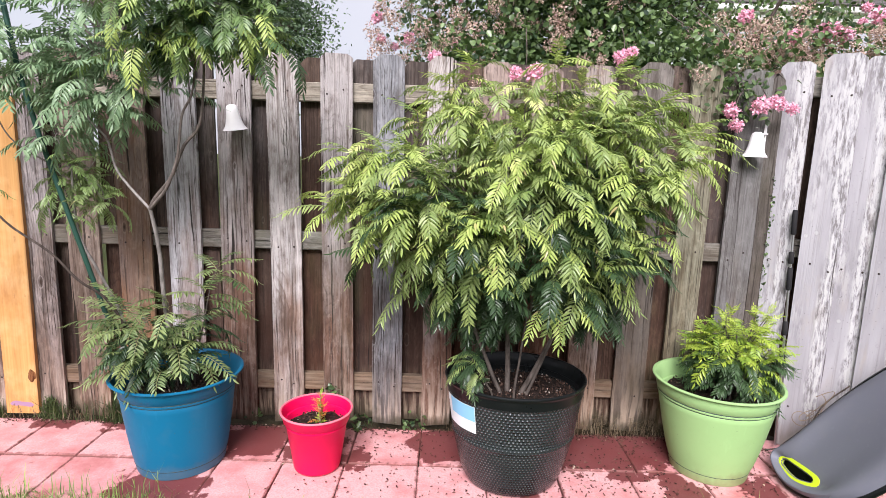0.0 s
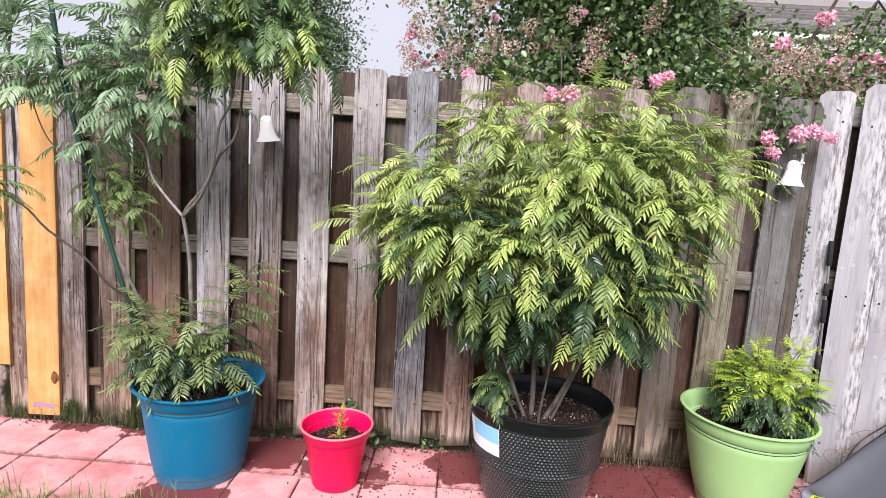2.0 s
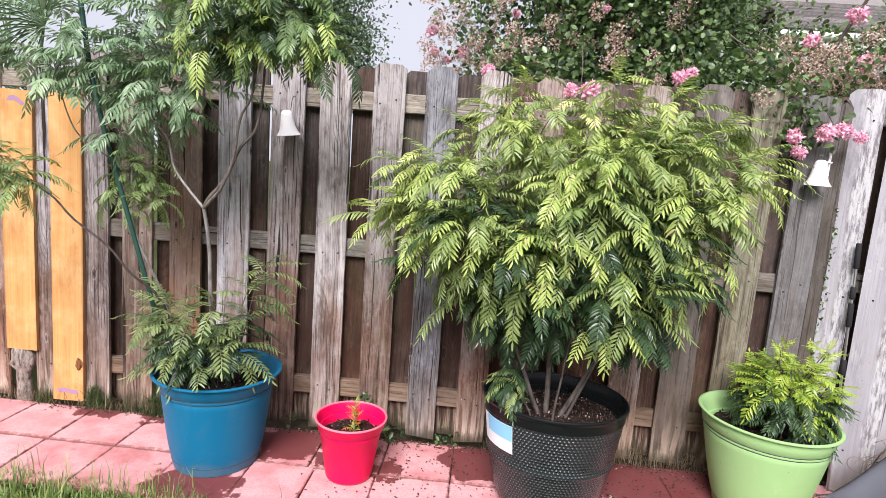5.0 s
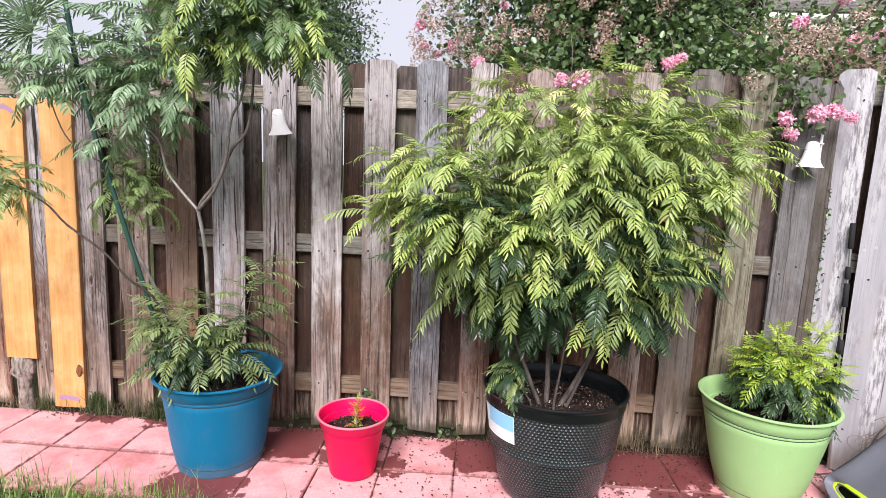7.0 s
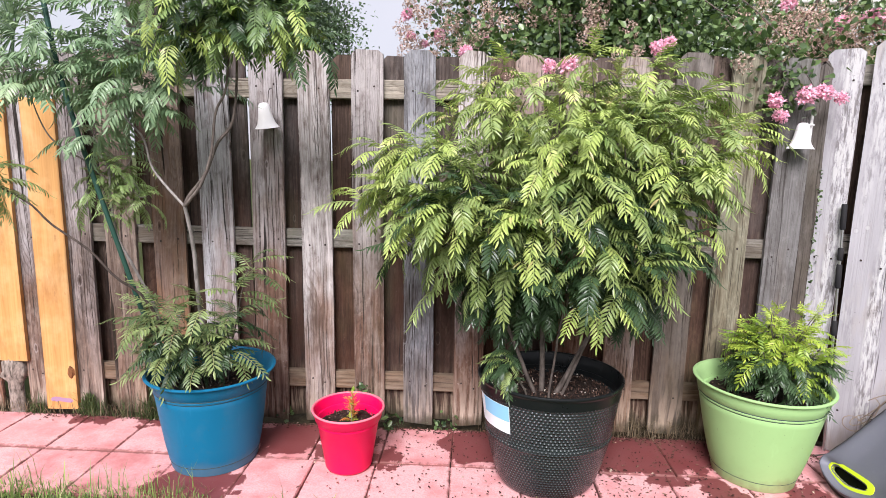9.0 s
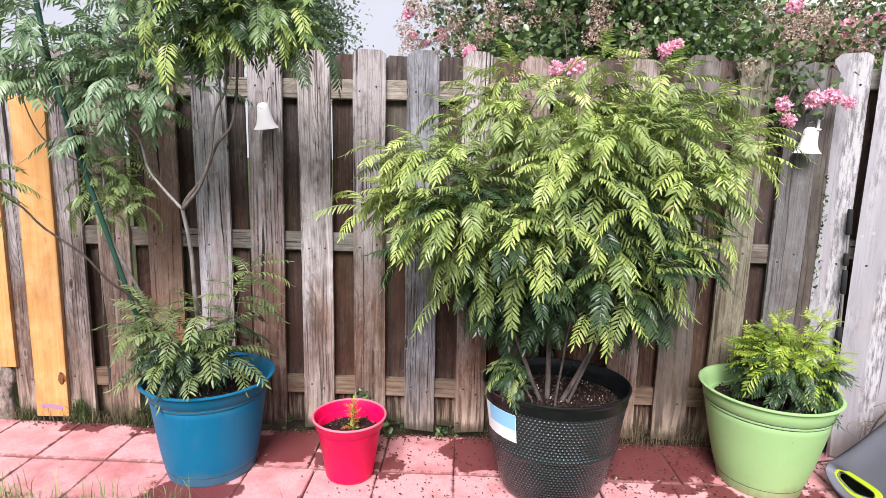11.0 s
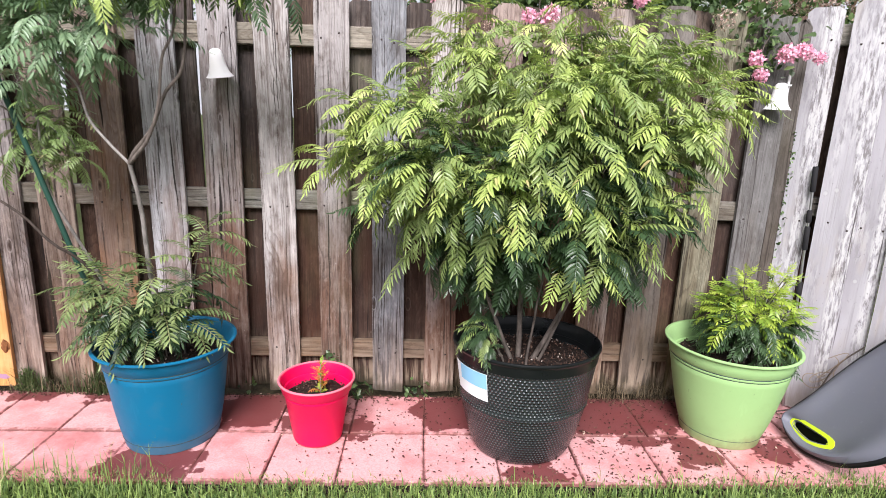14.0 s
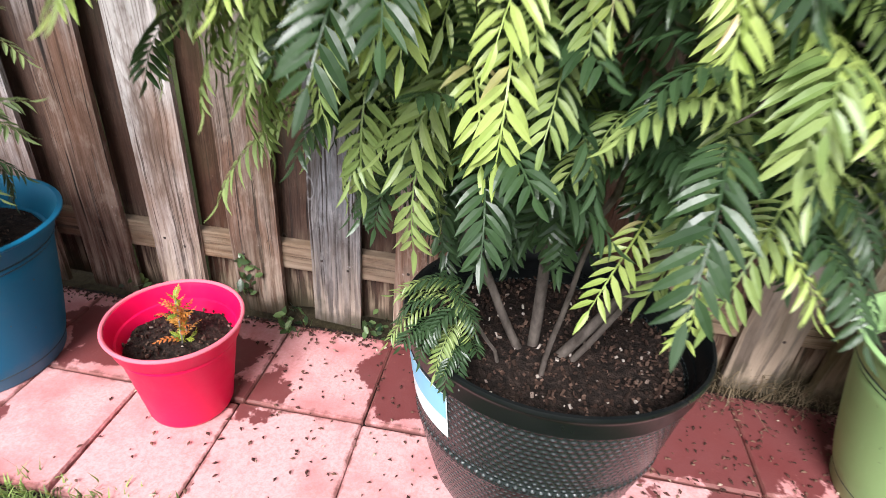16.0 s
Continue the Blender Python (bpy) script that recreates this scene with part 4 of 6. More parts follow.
# ---- compound leaves ----
def leaflet(verts, faces, base, axis, up, length, width, fold, curl, segs=4):
    """One pointed leaflet folded along its midrib; base is its stalk end, axis its line, up its upper side."""
    axis, up = axis.normalized(), (up - axis * up.dot(axis)).normalized()
    side = axis.cross(up).normalized()
    start = len(verts)
    for i in range(segs + 1):
        f = i / segs
        w = width * 0.5 * 1.75 * (f + 0.04) ** 0.55 * (1 - f) ** 0.80
        c = base + axis * (length * f) - up * (curl * length * f * f)
        verts.append(c)
        if 0 < i < segs:
            verts.append(c + side * w + up * (w * fold))
            verts.append(c - side * w + up * (w * fold))
    def row(i):
        return (start,) * 3 if i == 0 else (start + 1 + (segs - 1) * 3,) * 3 if i == segs else tuple(start + 1 + (i - 1) * 3 + k for k in range(3))
    for i in range(segs):
        a, b = row(i), row(i + 1)
        for s in (1, 2):
            loop = [a[0], b[0], b[s], a[s]]
            loop = [v for k, v in enumerate(loop) if v != loop[k - 1]]
            if s == 2:
                loop.reverse()
            faces.append(loop)


def frond_mesh(name, material, length, pairs, leaf_len, leaf_w, droop, rise, rng, hang=0.5, spread=58.0, segs=4):
    """A pinnate leaf that leaves its stem along +x, rises by rise degrees and droops by its own weight."""
    verts, faces = [], []
    steps = 14
    pts, p = [Vector((0, 0, 0))], Vector((0, 0, 0))
    sway = rng.uniform(-0.35, 0.35)
    for i in range(steps):
        f = (i + 0.5) / steps
        ang = radians(rise - droop * f ** 0.85)
        d = Vector((math.cos(ang) * math.cos(sway * f), math.cos(ang) * math.sin(sway * f), math.sin(ang)))
        p = p + d * (length / steps)
        pts.append(p)

    def at(f):
        x = min(max(f, 0), 0.9999) * steps
        i = int(x)
        q = pts[i].lerp(pts[i + 1], x - i)
        return q, (pts[min(i + 2, steps)] - pts[max(i - 1, 0)]).normalized()
    # midrib: a slim three-sided stalk
    last = None
    for i in range(0, steps + 1, 2):
        q, d = at(i / steps)
        s = d.cross(Vector((0, 0, 1)))
        s = (s if s.length > 0.05 else Vector((0, 1, 0))).normalized()
        u = s.cross(d).normalized()
        r = 0.0018 * (1 - 0.65 * i / steps)
        ring = []
        for v in (s * r, -s * r, u * -r):
            ring.append(len(verts))
            verts.append(q + v)
        if last:
            for k in range(3):
                faces.append([last[k], last[(k + 1) % 3], ring[(k + 1) % 3], ring[k]])
        last = ring
    for i in range(pairs):
        for sgn in (-1, 1):
            f = 0.12 + 0.86 * (i + (0.42 if sgn > 0 else 0.0)) / pairs
            q, d = at(f)
            s = d.cross(Vector((0, 0, 1)))
            s = (s if s.length > 0.08 else Vector((0, 1, 0))).normalized() * sgn
            u = (s * sgn).cross(d).normalized()
            size = (0.60 + 0.50 * math.sin(math.pi * (0.14 + 0.70 * f))) * rng.uniform(0.88, 1.1)
            ang = radians(spread - 16 * f + rng.uniform(-7, 7))
            ax = d * math.cos(ang) + s * math.sin(ang) - Vector((0, 0, 1)) * (hang * rng.uniform(0.6, 1.3)) * 0.55 + u * 0.05
            leaflet(verts, faces, q, ax, u + s * rng.uniform(-0.1, 0.25), leaf_len * size, leaf_w * size, rng.uniform(0.25, 0.6), rng.uniform(0.08, 0.35), segs)
    q, d = at(1.0)
    leaflet(verts, faces, q, d, d.cross(Vector((0, 1, 0))) * -1, leaf_len * 0.95, leaf_w * 0.95, 0.3, 0.2, segs)
    return raw_mesh(name, verts, faces, material, False)


def frond_set(material, seed, count, length, pairs, leaf_len, leaf_w, droops, **kw):
    r = random.Random(seed)
    out = []
    for i in range(count):
        k = r.uniform(0.82, 1.15)
        out.append(frond_mesh("leaf", material, length * k, max(4, round(pairs * k)), leaf_len * r.uniform(0.92, 1.08), leaf_w, droops[i % len(droops)] + r.uniform(-10, 10), r.uniform(10, 32), r, **kw))
    return out


def put_leaf(parent, me, at, azimuth, tilt, scale, roll=0.0):
    m = Matrix.Translation(at) @ Euler((0, 0, azimuth)).to_matrix().to_4x4() @ Euler((roll, -tilt, 0)).to_matrix().to_4x4() @ Matrix.Scale(scale, 4)
    placed = LEAVES.setdefault(parent.name, [0, []])
    placed[0] += 1
    if placed[0] > 300:
        placed[1].append((me, m))
        return
    ob = new("leaf", me)
    ob.parent = parent
    ob.matrix_parent_inverse = Matrix.Translation(parent.location).inverted()
    ob.matrix_basis = m


LEAVES = {}


def rest_of_leaves(parent):
    """The leaves past the first few hundred, joined by material."""
    kinds = {}
    for me, m in LEAVES.get(parent.name, [0, []])[1]:
        kinds.setdefault(me.materials[0].name, []).append((me, m))
    for pairs in kinds.values():
        verts, faces = [], []
        for me, m in pairs:
            k = len(verts)
            verts += [m @ v.co for v in me.vertices]
            faces += [[k + i for i in p.vertices] for p in me.polygons]
        tagged(part("foliage", raw_mesh("foliage", verts, faces, pairs[0][0].materials[0]), None, parent), kind="stuff")


def rosette(parent, sets, at, count, scale, rng, out=None, tilt=(0.1, 0.7), bias=0.0):
    """Leaves set round a shoot's tip, with some lower down its stem."""
    a0 = rng.random() * math.tau
    for i in range(count):
        az = a0 + i * 2.4 + rng.uniform(-0.3, 0.3)
        if out is not None and rng.random() < bias:
            az = out + rng.uniform(-1.1, 1.1)
        down = i / max(1, count - 1)
        t = tilt[1] + (tilt[0] - tilt[1]) * down + rng.uniform(-0.12, 0.12)
        p = Vector(at) - Vector((0, 0, 0.05 * down * scale)) + Vector((rng.uniform(-1, 1), rng.uniform(-1, 1), 0)) * 0.008
        put_leaf(parent, rng.choice(sets), p, az, t, scale * rng.uniform(0.85, 1.12) * (0.82 + 0.25 * down), rng.uniform(-0.25, 0.25))


# ---- the curry bush in the black pot ----
YOUNG = frond_set(LEAF_YOUNG, 1, 12, 0.172, 10, 0.039, 0.0106, (62, 92, 118), hang=0.40, spread=60)
MIDS = frond_set(LEAF_MID, 2, 10, 0.176, 10, 0.040, 0.0110, (62, 92, 118), hang=0.40, spread=60)
OLD_SHADED = frond_set(LEAF_OLD_SHADED, 3, 8, 0.174, 11, 0.039, 0.0126, (55, 85, 110), hang=0.38, spread=62)
rng = random.Random(21)
bush = thing("curry_leaf_bush", (0.33, 2.25, 0.39), "dense curry leaf bush, yellow-green new growth over dark leaves", "shrub")
AXIS = Vector((0.34, 2.24, 0))
CURLED = frond_set(LEAF_TAN, 12, 4, 0.085, 6, 0.017, 0.0062, (70, 110, 150), hang=0.6, spread=52)
SHOOTS = ((-0.27, 2.10, 1.36), (-0.36, 2.20, 1.18), (-0.11, 2.03, 1.37), (0.03, 2.26, 1.64), (-0.10, 2.20, 1.50), (0.12, 2.10, 1.50), (0.30, 2.18, 1.60), (0.52, 2.22, 1.66), (0.45, 2.03, 1.51),
          (0.20, 1.97, 1.39), (0.58, 2.03, 1.43), (0.76, 2.05, 1.41), (0.90, 2.15, 1.46), (0.84, 2.22, 1.23), (0.61, 2.03, 1.05), (0.31, 1.94, 1.27), (0.10, 1.93, 1.19),
          (-0.13, 2.02, 1.18), (0.46, 1.96, 1.26), (-0.12, 2.14, 1.09), (0.34, 2.00, 0.91), (0.70, 2.20, 1.55), (0.17, 1.97, 1.05), (0.45, 1.97, 1.06), (0.67, 2.03, 1.28), (-0.02, 2.00, 1.30),
          (0.40, 2.30, 1.50), (0.60, 2.12, 1.55), (0.42, 2.10, 1.57), (-0.28, 2.10, 1.23), (-0.22, 2.20, 1.19), (0.52, 1.98, 1.36), (0.66, 2.00, 1.16), (0.34, 1.97, 1.42), (0.74, 2.02, 1.31), (0.02, 1.99, 1.17), (0.15, 1.97, 1.16), (-0.10, 2.01, 1.13), (0.25, 1.97, 1.13))
STEMS = (((0.269, 2.236, 0.385), (0.10, 2.15, 0.80), 0.0115), ((0.295, 2.248, 0.385), (0.265, 2.16, 0.92), 0.0150), ((0.312, 2.161, 0.385), (0.345, 2.11, 0.78), 0.0070),
         ((0.344, 2.229, 0.385), (0.56, 2.15, 0.90), 0.0140), ((0.372, 2.226, 0.385), (0.47, 2.12, 0.74), 0.0085))
for a, b, r in STEMS:
    pts = bent(a, b, 0, 0.008, 8, rng)
    part("stem", tube(pts, [0.8 * r * (1 - 0.045 * i) for i in range(8)], 9), BARK_GREY, bush)
SIDE = []
for s in SHOOTS:
    sv = Vector(s)
    out = (sv - AXIS - Vector((0, 0, 1.15))).normalized()
    for k in range(2):
        d = Vector((rng.uniform(-1, 1), rng.uniform(-1, 0.6), rng.uniform(-0.8, 0.7)))
        q = sv + (d + out * 0.3).normalized() * rng.uniform(0.085, 0.145)
        if q.z > 0.92 and q.y > 1.86:
            SIDE.append(((q.x, q.y, q.z), s))
for s, root in [(s, None) for s in SHOOTS] + SIDE:
    sv = Vector(s)
    if root is None:
        root = min(STEMS, key=lambda q: (Vector(q[1]) - sv).length)[1]
        thick = 0.0065
    else:
        root = Vector(root) - Vector((0, 0, 0.05))
        thick = 0.0032
    part("branch", tube(bent(root, sv, 0.02, 0.02, 7, rng), [thick * (1 - 0.11 * k) for k in range(7)], 6), BARK_GREY, bush)
for s, root in [(s, None) for s in SHOOTS] + SIDE:
    sv = Vector(s)
    out = math.atan2(sv.y - AXIS.y, sv.x - AXIS.x)
    pick = rng.random()
    # fewer young leaves lower down; darker sets there also paint the bush's shade
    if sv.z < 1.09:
        kinds = MIDS[:4] + OLD_SHADED
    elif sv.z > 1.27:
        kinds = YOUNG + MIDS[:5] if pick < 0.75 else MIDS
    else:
        kinds = YOUNG + MIDS[:3] if pick < 0.58 else MIDS if pick < 0.80 else MIDS[:2] + OLD_SHADED
    rosette(bush, kinds, sv + Vector((0, 0, 0.03)), 7, 1.0, rng, out, (-0.1, 0.75) if sv.z > 1.2 else (0.05, 0.85), 0.55 if sv.x < 0.0 or sv.x > 0.68 else 0.3)
for s, root in [(s, None) for s in SHOOTS] + SIDE:
    sv = Vector(s)
    if sv.z > 1.3:
        rosette(bush, YOUNG, sv + Vector((0, 0, 0.03)), 4, 0.42, rng, None, (0.7, 1.25))
    if root is None and sv.z > 1.45:
        rosette(bush, CURLED, sv + Vector((0, 0, 0.05)), 5, 0.9, rng, None, (0.5, 1.3))
for s, root in [(s, None) for s in SHOOTS] + SIDE:
    sv = Vector(s)
    out = math.atan2(sv.y - AXIS.y, sv.x - AXIS.x)
    if sv.z > 1.0:
        rosette(bush, MIDS if abs(sv.x - 0.34) > 0.33 else MIDS + OLD_SHADED[:4], sv - Vector((0, 0, 0.09)) + (AXIS + Vector((0, 0, sv.z)) - sv) * 0.25, 4, 1.0, rng, out, (-0.35, 0.25), 0.6)
# inner leaves, their dark colour deepening the shade inside the bush
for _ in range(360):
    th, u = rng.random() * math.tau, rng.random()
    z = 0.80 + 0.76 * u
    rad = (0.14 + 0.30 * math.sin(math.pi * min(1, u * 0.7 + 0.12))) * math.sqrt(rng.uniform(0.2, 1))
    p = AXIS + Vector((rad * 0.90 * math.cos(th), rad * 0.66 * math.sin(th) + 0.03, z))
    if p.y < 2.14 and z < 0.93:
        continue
    put_leaf(bush, rng.choice(OLD_SHADED if z < 1.32 else MIDS), p, th + rng.uniform(-0.7, 0.7), rng.uniform(-0.5, 0.3), rng.uniform(0.85, 1.1), rng.uniform(-0.4, 0.4))
# low sucker beside the stems and a few bright hanging leaves
for k, az in enumerate((3.3, 4.0, 4.5, 5.1, 2.7, 3.6, 4.2, 4.9, 5.6, 3.0, 3.8, 4.7, 5.3, 3.4, 4.4, 5.0, 3.2, 4.1, 5.8)):
    put_leaf(bush, rng.choice(MIDS[:2] + OLD_SHADED[:6]), Vector((0.135 + rng.uniform(-0.03, 0.03), 2.12, 0.60 - 0.035 * (k % 4))), az, rng.uniform(0.0, 0.6) - 0.25 * (k % 3), rng.uniform(0.55, 0.72))
part("stem", tube(bent((0.23, 2.18, 0.385), (0.13, 2.12, 0.585), 0, 0.01, 6, rng), 0.004, 6), BARK_GREY, bush)
for x, y, z, az in ((0.42, 1.99, 0.85, 4.7), (0.46, 1.98, 0.86, 5.3), (0.38, 2.00, 0.84, 4.3), (0.49, 2.02, 0.83, 5.8), (0.63, 2.0, 1.02, 5.4), (0.72, 2.0, 1.13, 5.6), (0.78, 2.02, 1.15, 5.2), (-0.10, 1.95, 1.22, 3.9), (-0.16, 1.97, 1.18, 4.2), (-0.04, 1.95, 1.17, 4.7),
                    (0.10, 1.93, 1.10, 4.6), (0.17, 1.92, 1.06, 5.0), (0.21, 1.92, 1.12, 4.4), (0.14, 1.94, 1.02, 4.9), (0.30, 1.92, 1.15, 5.2), (0.38, 1.93, 1.13, 4.6), (0.42, 1.93, 1.08, 5.3), (0.55, 1.96, 1.04, 5.2), (0.52, 1.95, 1.10, 5.6),
                    (-0.02, 1.95, 1.12, 4.2), (-0.20, 1.99, 1.12, 4.0), (-0.24, 2.00, 1.08, 4.4), (0.64, 2.00, 1.10, 5.2), (0.70, 2.01, 1.06, 5.6)):
    put_leaf(bush, rng.choice(YOUNG), Vector((x, y, z)), az, rng.uniform(-0.4, 0.0), 1.0)
# dark leaves set behind the stems fill in the shade under the crown
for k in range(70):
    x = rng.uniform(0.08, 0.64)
    put_leaf(bush, rng.choice(OLD_SHADED), Vector((x, rng.uniform(2.28, 2.42), rng.uniform(0.66, 0.95))), 4.7 + (x - 0.33) * 2.6 + rng.uniform(-1.0, 1.0), rng.uniform(-0.7, 0.1), rng.uniform(0.8, 1.05), rng.uniform(-0.3, 0.3))
# mature leaves hanging round the stems, with the under-crown shade in their colour
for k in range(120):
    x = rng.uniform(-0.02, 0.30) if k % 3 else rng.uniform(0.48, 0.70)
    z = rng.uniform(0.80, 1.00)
    put_leaf(bush, rng.choice(OLD_SHADED), Vector((x, rng.uniform(2.10, 2.34), z)), 4.7 + (x - 0.33) * 2.6 + rng.uniform(-0.8, 0.8), rng.uniform(-0.75, 0.0), rng.uniform(0.8, 1.1), rng.uniform(-0.3, 0.3))
rest_of_leaves(bush)

# ---- the sapling in the blue pot and the tall tree behind it ----
DULL = frond_set(LEAF_DULL, 5, 7, 0.175, 9, 0.042, 0.0138, (45, 65, 85), hang=0.35, spread=66, segs=3)
TALL = frond_set(LEAF_TALL, 6, 10, 0.215, 10, 0.048, 0.0142, (40, 60, 85), hang=1.0, spread=58, segs=3)
TALL_MID = frond_set(LEAF_CROWN, 16, 8, 0.175, 11, 0.037, 0.0108, (50, 75, 100), hang=0.5, spread=58, segs=3)
TALL_NEW = frond_set(LEAF_TIP, 17, 5, 0.170, 10, 0.038, 0.0110, (70, 95, 120), hang=0.5, spread=58, segs=3)
rng = random.Random(33)
sapling = thing("curry_leaf_sapling", (-1.15, 2.32, 0.355), "low feathery curry sapling in the blue pot", "plant")
for x, y, z in ((-1.40, 2.22, 0.66), (-1.32, 2.20, 0.74), (-1.22, 2.15, 0.69), (-1.13, 2.20, 0.76), (-1.03, 2.30, 0.80), (-0.97, 2.33, 0.90), (-1.28, 2.18, 0.53), (-1.04, 2.24, 0.58), (-1.14, 2.18, 0.53), (-1.38, 2.30, 0.66)):
    root = (-1.15 + (x + 1.15) * 0.35, 2.30 + (y - 2.3) * 0.3, 0.36)
    part("stem", tube(bent(root, (x, y, z), 0.02, 0.02, 7, rng), [0.0042 - 0.0004 * k for k in range(7)], 6), BARK_GREY, sapling)
    rosette(sapling, DULL, (x, y, z), 6, 1.0, rng, math.atan2(y - 2.3, x + 1.15), (-0.2, 0.7), 0.3)
    rosette(sapling, DULL[:3] + OLD_SHADED[:5], ((x + root[0]) / 2, (y + root[1]) / 2, (z + 0.38) / 2 + 0.05), 6, 1.0, rng, math.atan2(y - 2.3, x + 1.15), (-0.3, 0.3), 0.5)

# dark leaves among the dull ones paint the sapling's shaded middle
for k in range(60):
    th = rng.random() * math.tau
    p = Vector((-1.21 + 0.13 * math.cos(th) * rng.random(), 2.25 + 0.10 * math.sin(th) * rng.random(), rng.uniform(0.44, 0.66)))
    put_leaf(sapling, rng.choice(OLD_SHADED[:5] + DULL[:4]), p, th + rng.uniform(-0.6, 0.6), rng.uniform(-0.2, 0.5), rng.uniform(0.65, 0.9), rng.uniform(-0.3, 0.3))

tree = thing("curry_leaf_tree", (-1.17, 2.32, 0.355), "tall slender curry tree with forked pale stems and feathery crown", "tree")
fork = (-1.145, 2.13, 1.155)
part("stem", tube(bent((-1.18, 2.30, 0.36), fork, 0, 0.012, 9, rng), [0.0112 - 0.0005 * k for k in range(9)], 9), BARK_PALE, tree, "pale grey main stem")
BOUGHS = (
    (((-1.145, 2.13, 1.155), (-1.129, 2.14, 1.198), (-1.066, 2.15, 1.281), (-1.012, 2.15, 1.401), (-0.956, 2.15, 1.467), (-0.932, 2.15, 1.566), (-0.920, 2.15, 1.748), (-0.930, 2.15, 1.93)), 0.0080),
    (((-1.145, 2.13, 1.155), (-1.112, 2.12, 1.189), (-1.067, 2.12, 1.248), (-1.024, 2.12, 1.362), (-0.999, 2.12, 1.516), (-0.963, 2.13, 1.594), (-0.943, 2.13, 1.72)), 0.0072),
    (((-1.145, 2.13, 1.155), (-1.245, 2.18, 1.232), (-1.310, 2.20, 1.308), (-1.337, 2.20, 1.420), (-1.402, 2.20, 1.495), (-1.44, 2.21, 1.60), (-1.50, 2.23, 1.80)), 0.0055),
    (((-1.30, 2.30, 0.37), (-1.381, 2.30, 0.656), (-1.481, 2.30, 0.877), (-1.538, 2.30, 0.998), (-1.55, 2.29, 1.15), (-1.54, 2.28, 1.30)), 0.0075),
    (((-1.28, 2.31, 0.37), (-1.36, 2.20, 0.736), (-1.443, 2.12, 0.866), (-1.526, 2.10, 0.975), (-1.656, 2.08, 1.078), (-1.725, 2.06, 1.163), (-1.843, 2.03, 1.239), (-1.93, 2.01, 1.29)), 0.0058),
    (((-1.545, 2.30, 1.05), (-1.60, 2.28, 1.28), (-1.623, 2.25, 1.325), (-1.692, 2.25, 1.362), (-1.766, 2.25, 1.423), (-1.814, 2.25, 1.529), (-1.845, 2.25, 1.66)), 0.0045))


def spline(q, n):
    q = [Vector(v) for v in q]
    out = []
    for i in range(n):
        x = i / (n - 1) * (len(q) - 1)
        k = min(len(q) - 2, int(x))
        f = x - k
        p0, p1, p2, p3 = q[max(k - 1, 0)], q[k], q[k + 1], q[min(k + 2, len(q) - 1)]
        out.append(0.5 * ((2 * p1) + (p2 - p0) * f + (2 * p0 - 5 * p1 + 4 * p2 - p3) * f ** 2 + (3 * p1 - p0 - 3 * p2 + p3) * f ** 3))
    return out


for i, (q, r) in enumerate(BOUGHS):
    part("limb", tube(spline(q, 24), [r * (1 - 0.022 * k) for k in range(24)], 8), BARK_PALE if i in (2, 3) else BARK_TWIG if i == 4 else BARK_GREY, tree)
RIGHT = ((-0.99, 1.91), (-0.86, 1.86), (-0.75, 1.86), (-0.78, 1.82), (-0.90, 1.84), (-1.03, 1.84), (-1.04, 1.79), (-1.08, 1.93), (-0.82, 1.94), (-0.70, 1.85), (-1.14, 1.82), (-0.92, 2.03), (-1.04, 2.02), (-0.78, 2.02))
LEFT = ((-1.93, 1.70), (-1.85, 1.69), (-1.73, 1.68), (-1.65, 1.73), (-1.56, 1.66), (-1.48, 1.76), (-1.46, 1.62), (-1.34, 1.70), (-1.30, 1.60), (-1.53, 1.56), (-1.36, 1.79), (-1.77, 1.76), (-1.58, 1.44), (-1.40, 1.98), (-1.78, 1.90), (-1.28, 1.74), (-1.22, 1.66), (-1.42, 1.70), (-1.50, 1.84), (-1.33, 1.55), (-1.20, 1.76))
LOWER = ((-1.62, 1.27), (-1.54, 1.22), (-1.45, 1.17), (-1.50, 1.30), (-1.57, 1.16))
EDGE = ((-1.93, 1.30), (-1.90, 1.24), (-1.98, 1.34))


def crown_shoot(x, y, z, sets, main, side, tilt, size=1.0):
    a = min((Vector(q[-1]) for q, r in BOUGHS), key=lambda v: (v - Vector((x, y, z))).length)
    part("twig", tube(bent(a, (x, y, z), 0.02, 0.02, 6, rng), [0.0032 - 0.0004 * k for k in range(6)], 6), BARK_PALE, tree)
    for k in range(3):
        q = Vector((x, y, z))
        if k:
            q = q + Vector((rng.uniform(-1, 1), rng.uniform(-0.8, 0.8), rng.uniform(-0.5, 0.8))).normalized() * rng.uniform(0.05, 0.10)
            part("twig", tube(bent((x, y, z), q, 0, 0.01, 4, rng), 0.0018, 5), BARK_PALE, tree)
        rosette(tree, sets, q, main if k == 0 else side, size, rng, math.atan2(y - 2.3, x + 1.3), tilt, 0.15)


for x, z in RIGHT:
    crown_shoot(-0.03 + x * 0.95, 2.04 + rng.uniform(-0.07, 0.08), 0.09 + z * 0.95, TALL_MID * 2 + TALL_NEW[:4] + OLD_SHADED[:5], 8, 5, (-0.5, 0.65))
for x, z in LEFT:
    crown_shoot(x, 2.24 + rng.uniform(-0.08, 0.06), z, TALL, 5, 3, (-0.2, 0.6))
for x, z in LOWER:
    crown_shoot(x, 2.33, z, DULL[:3] + TALL_MID, 7, 5, (-0.5, 0.6), 0.75)
for x, z in EDGE:
    crown_shoot(x, 2.02, z, TALL_MID + DULL[:3], 9, 5, (-0.4, 0.5))
rest_of_leaves(tree)

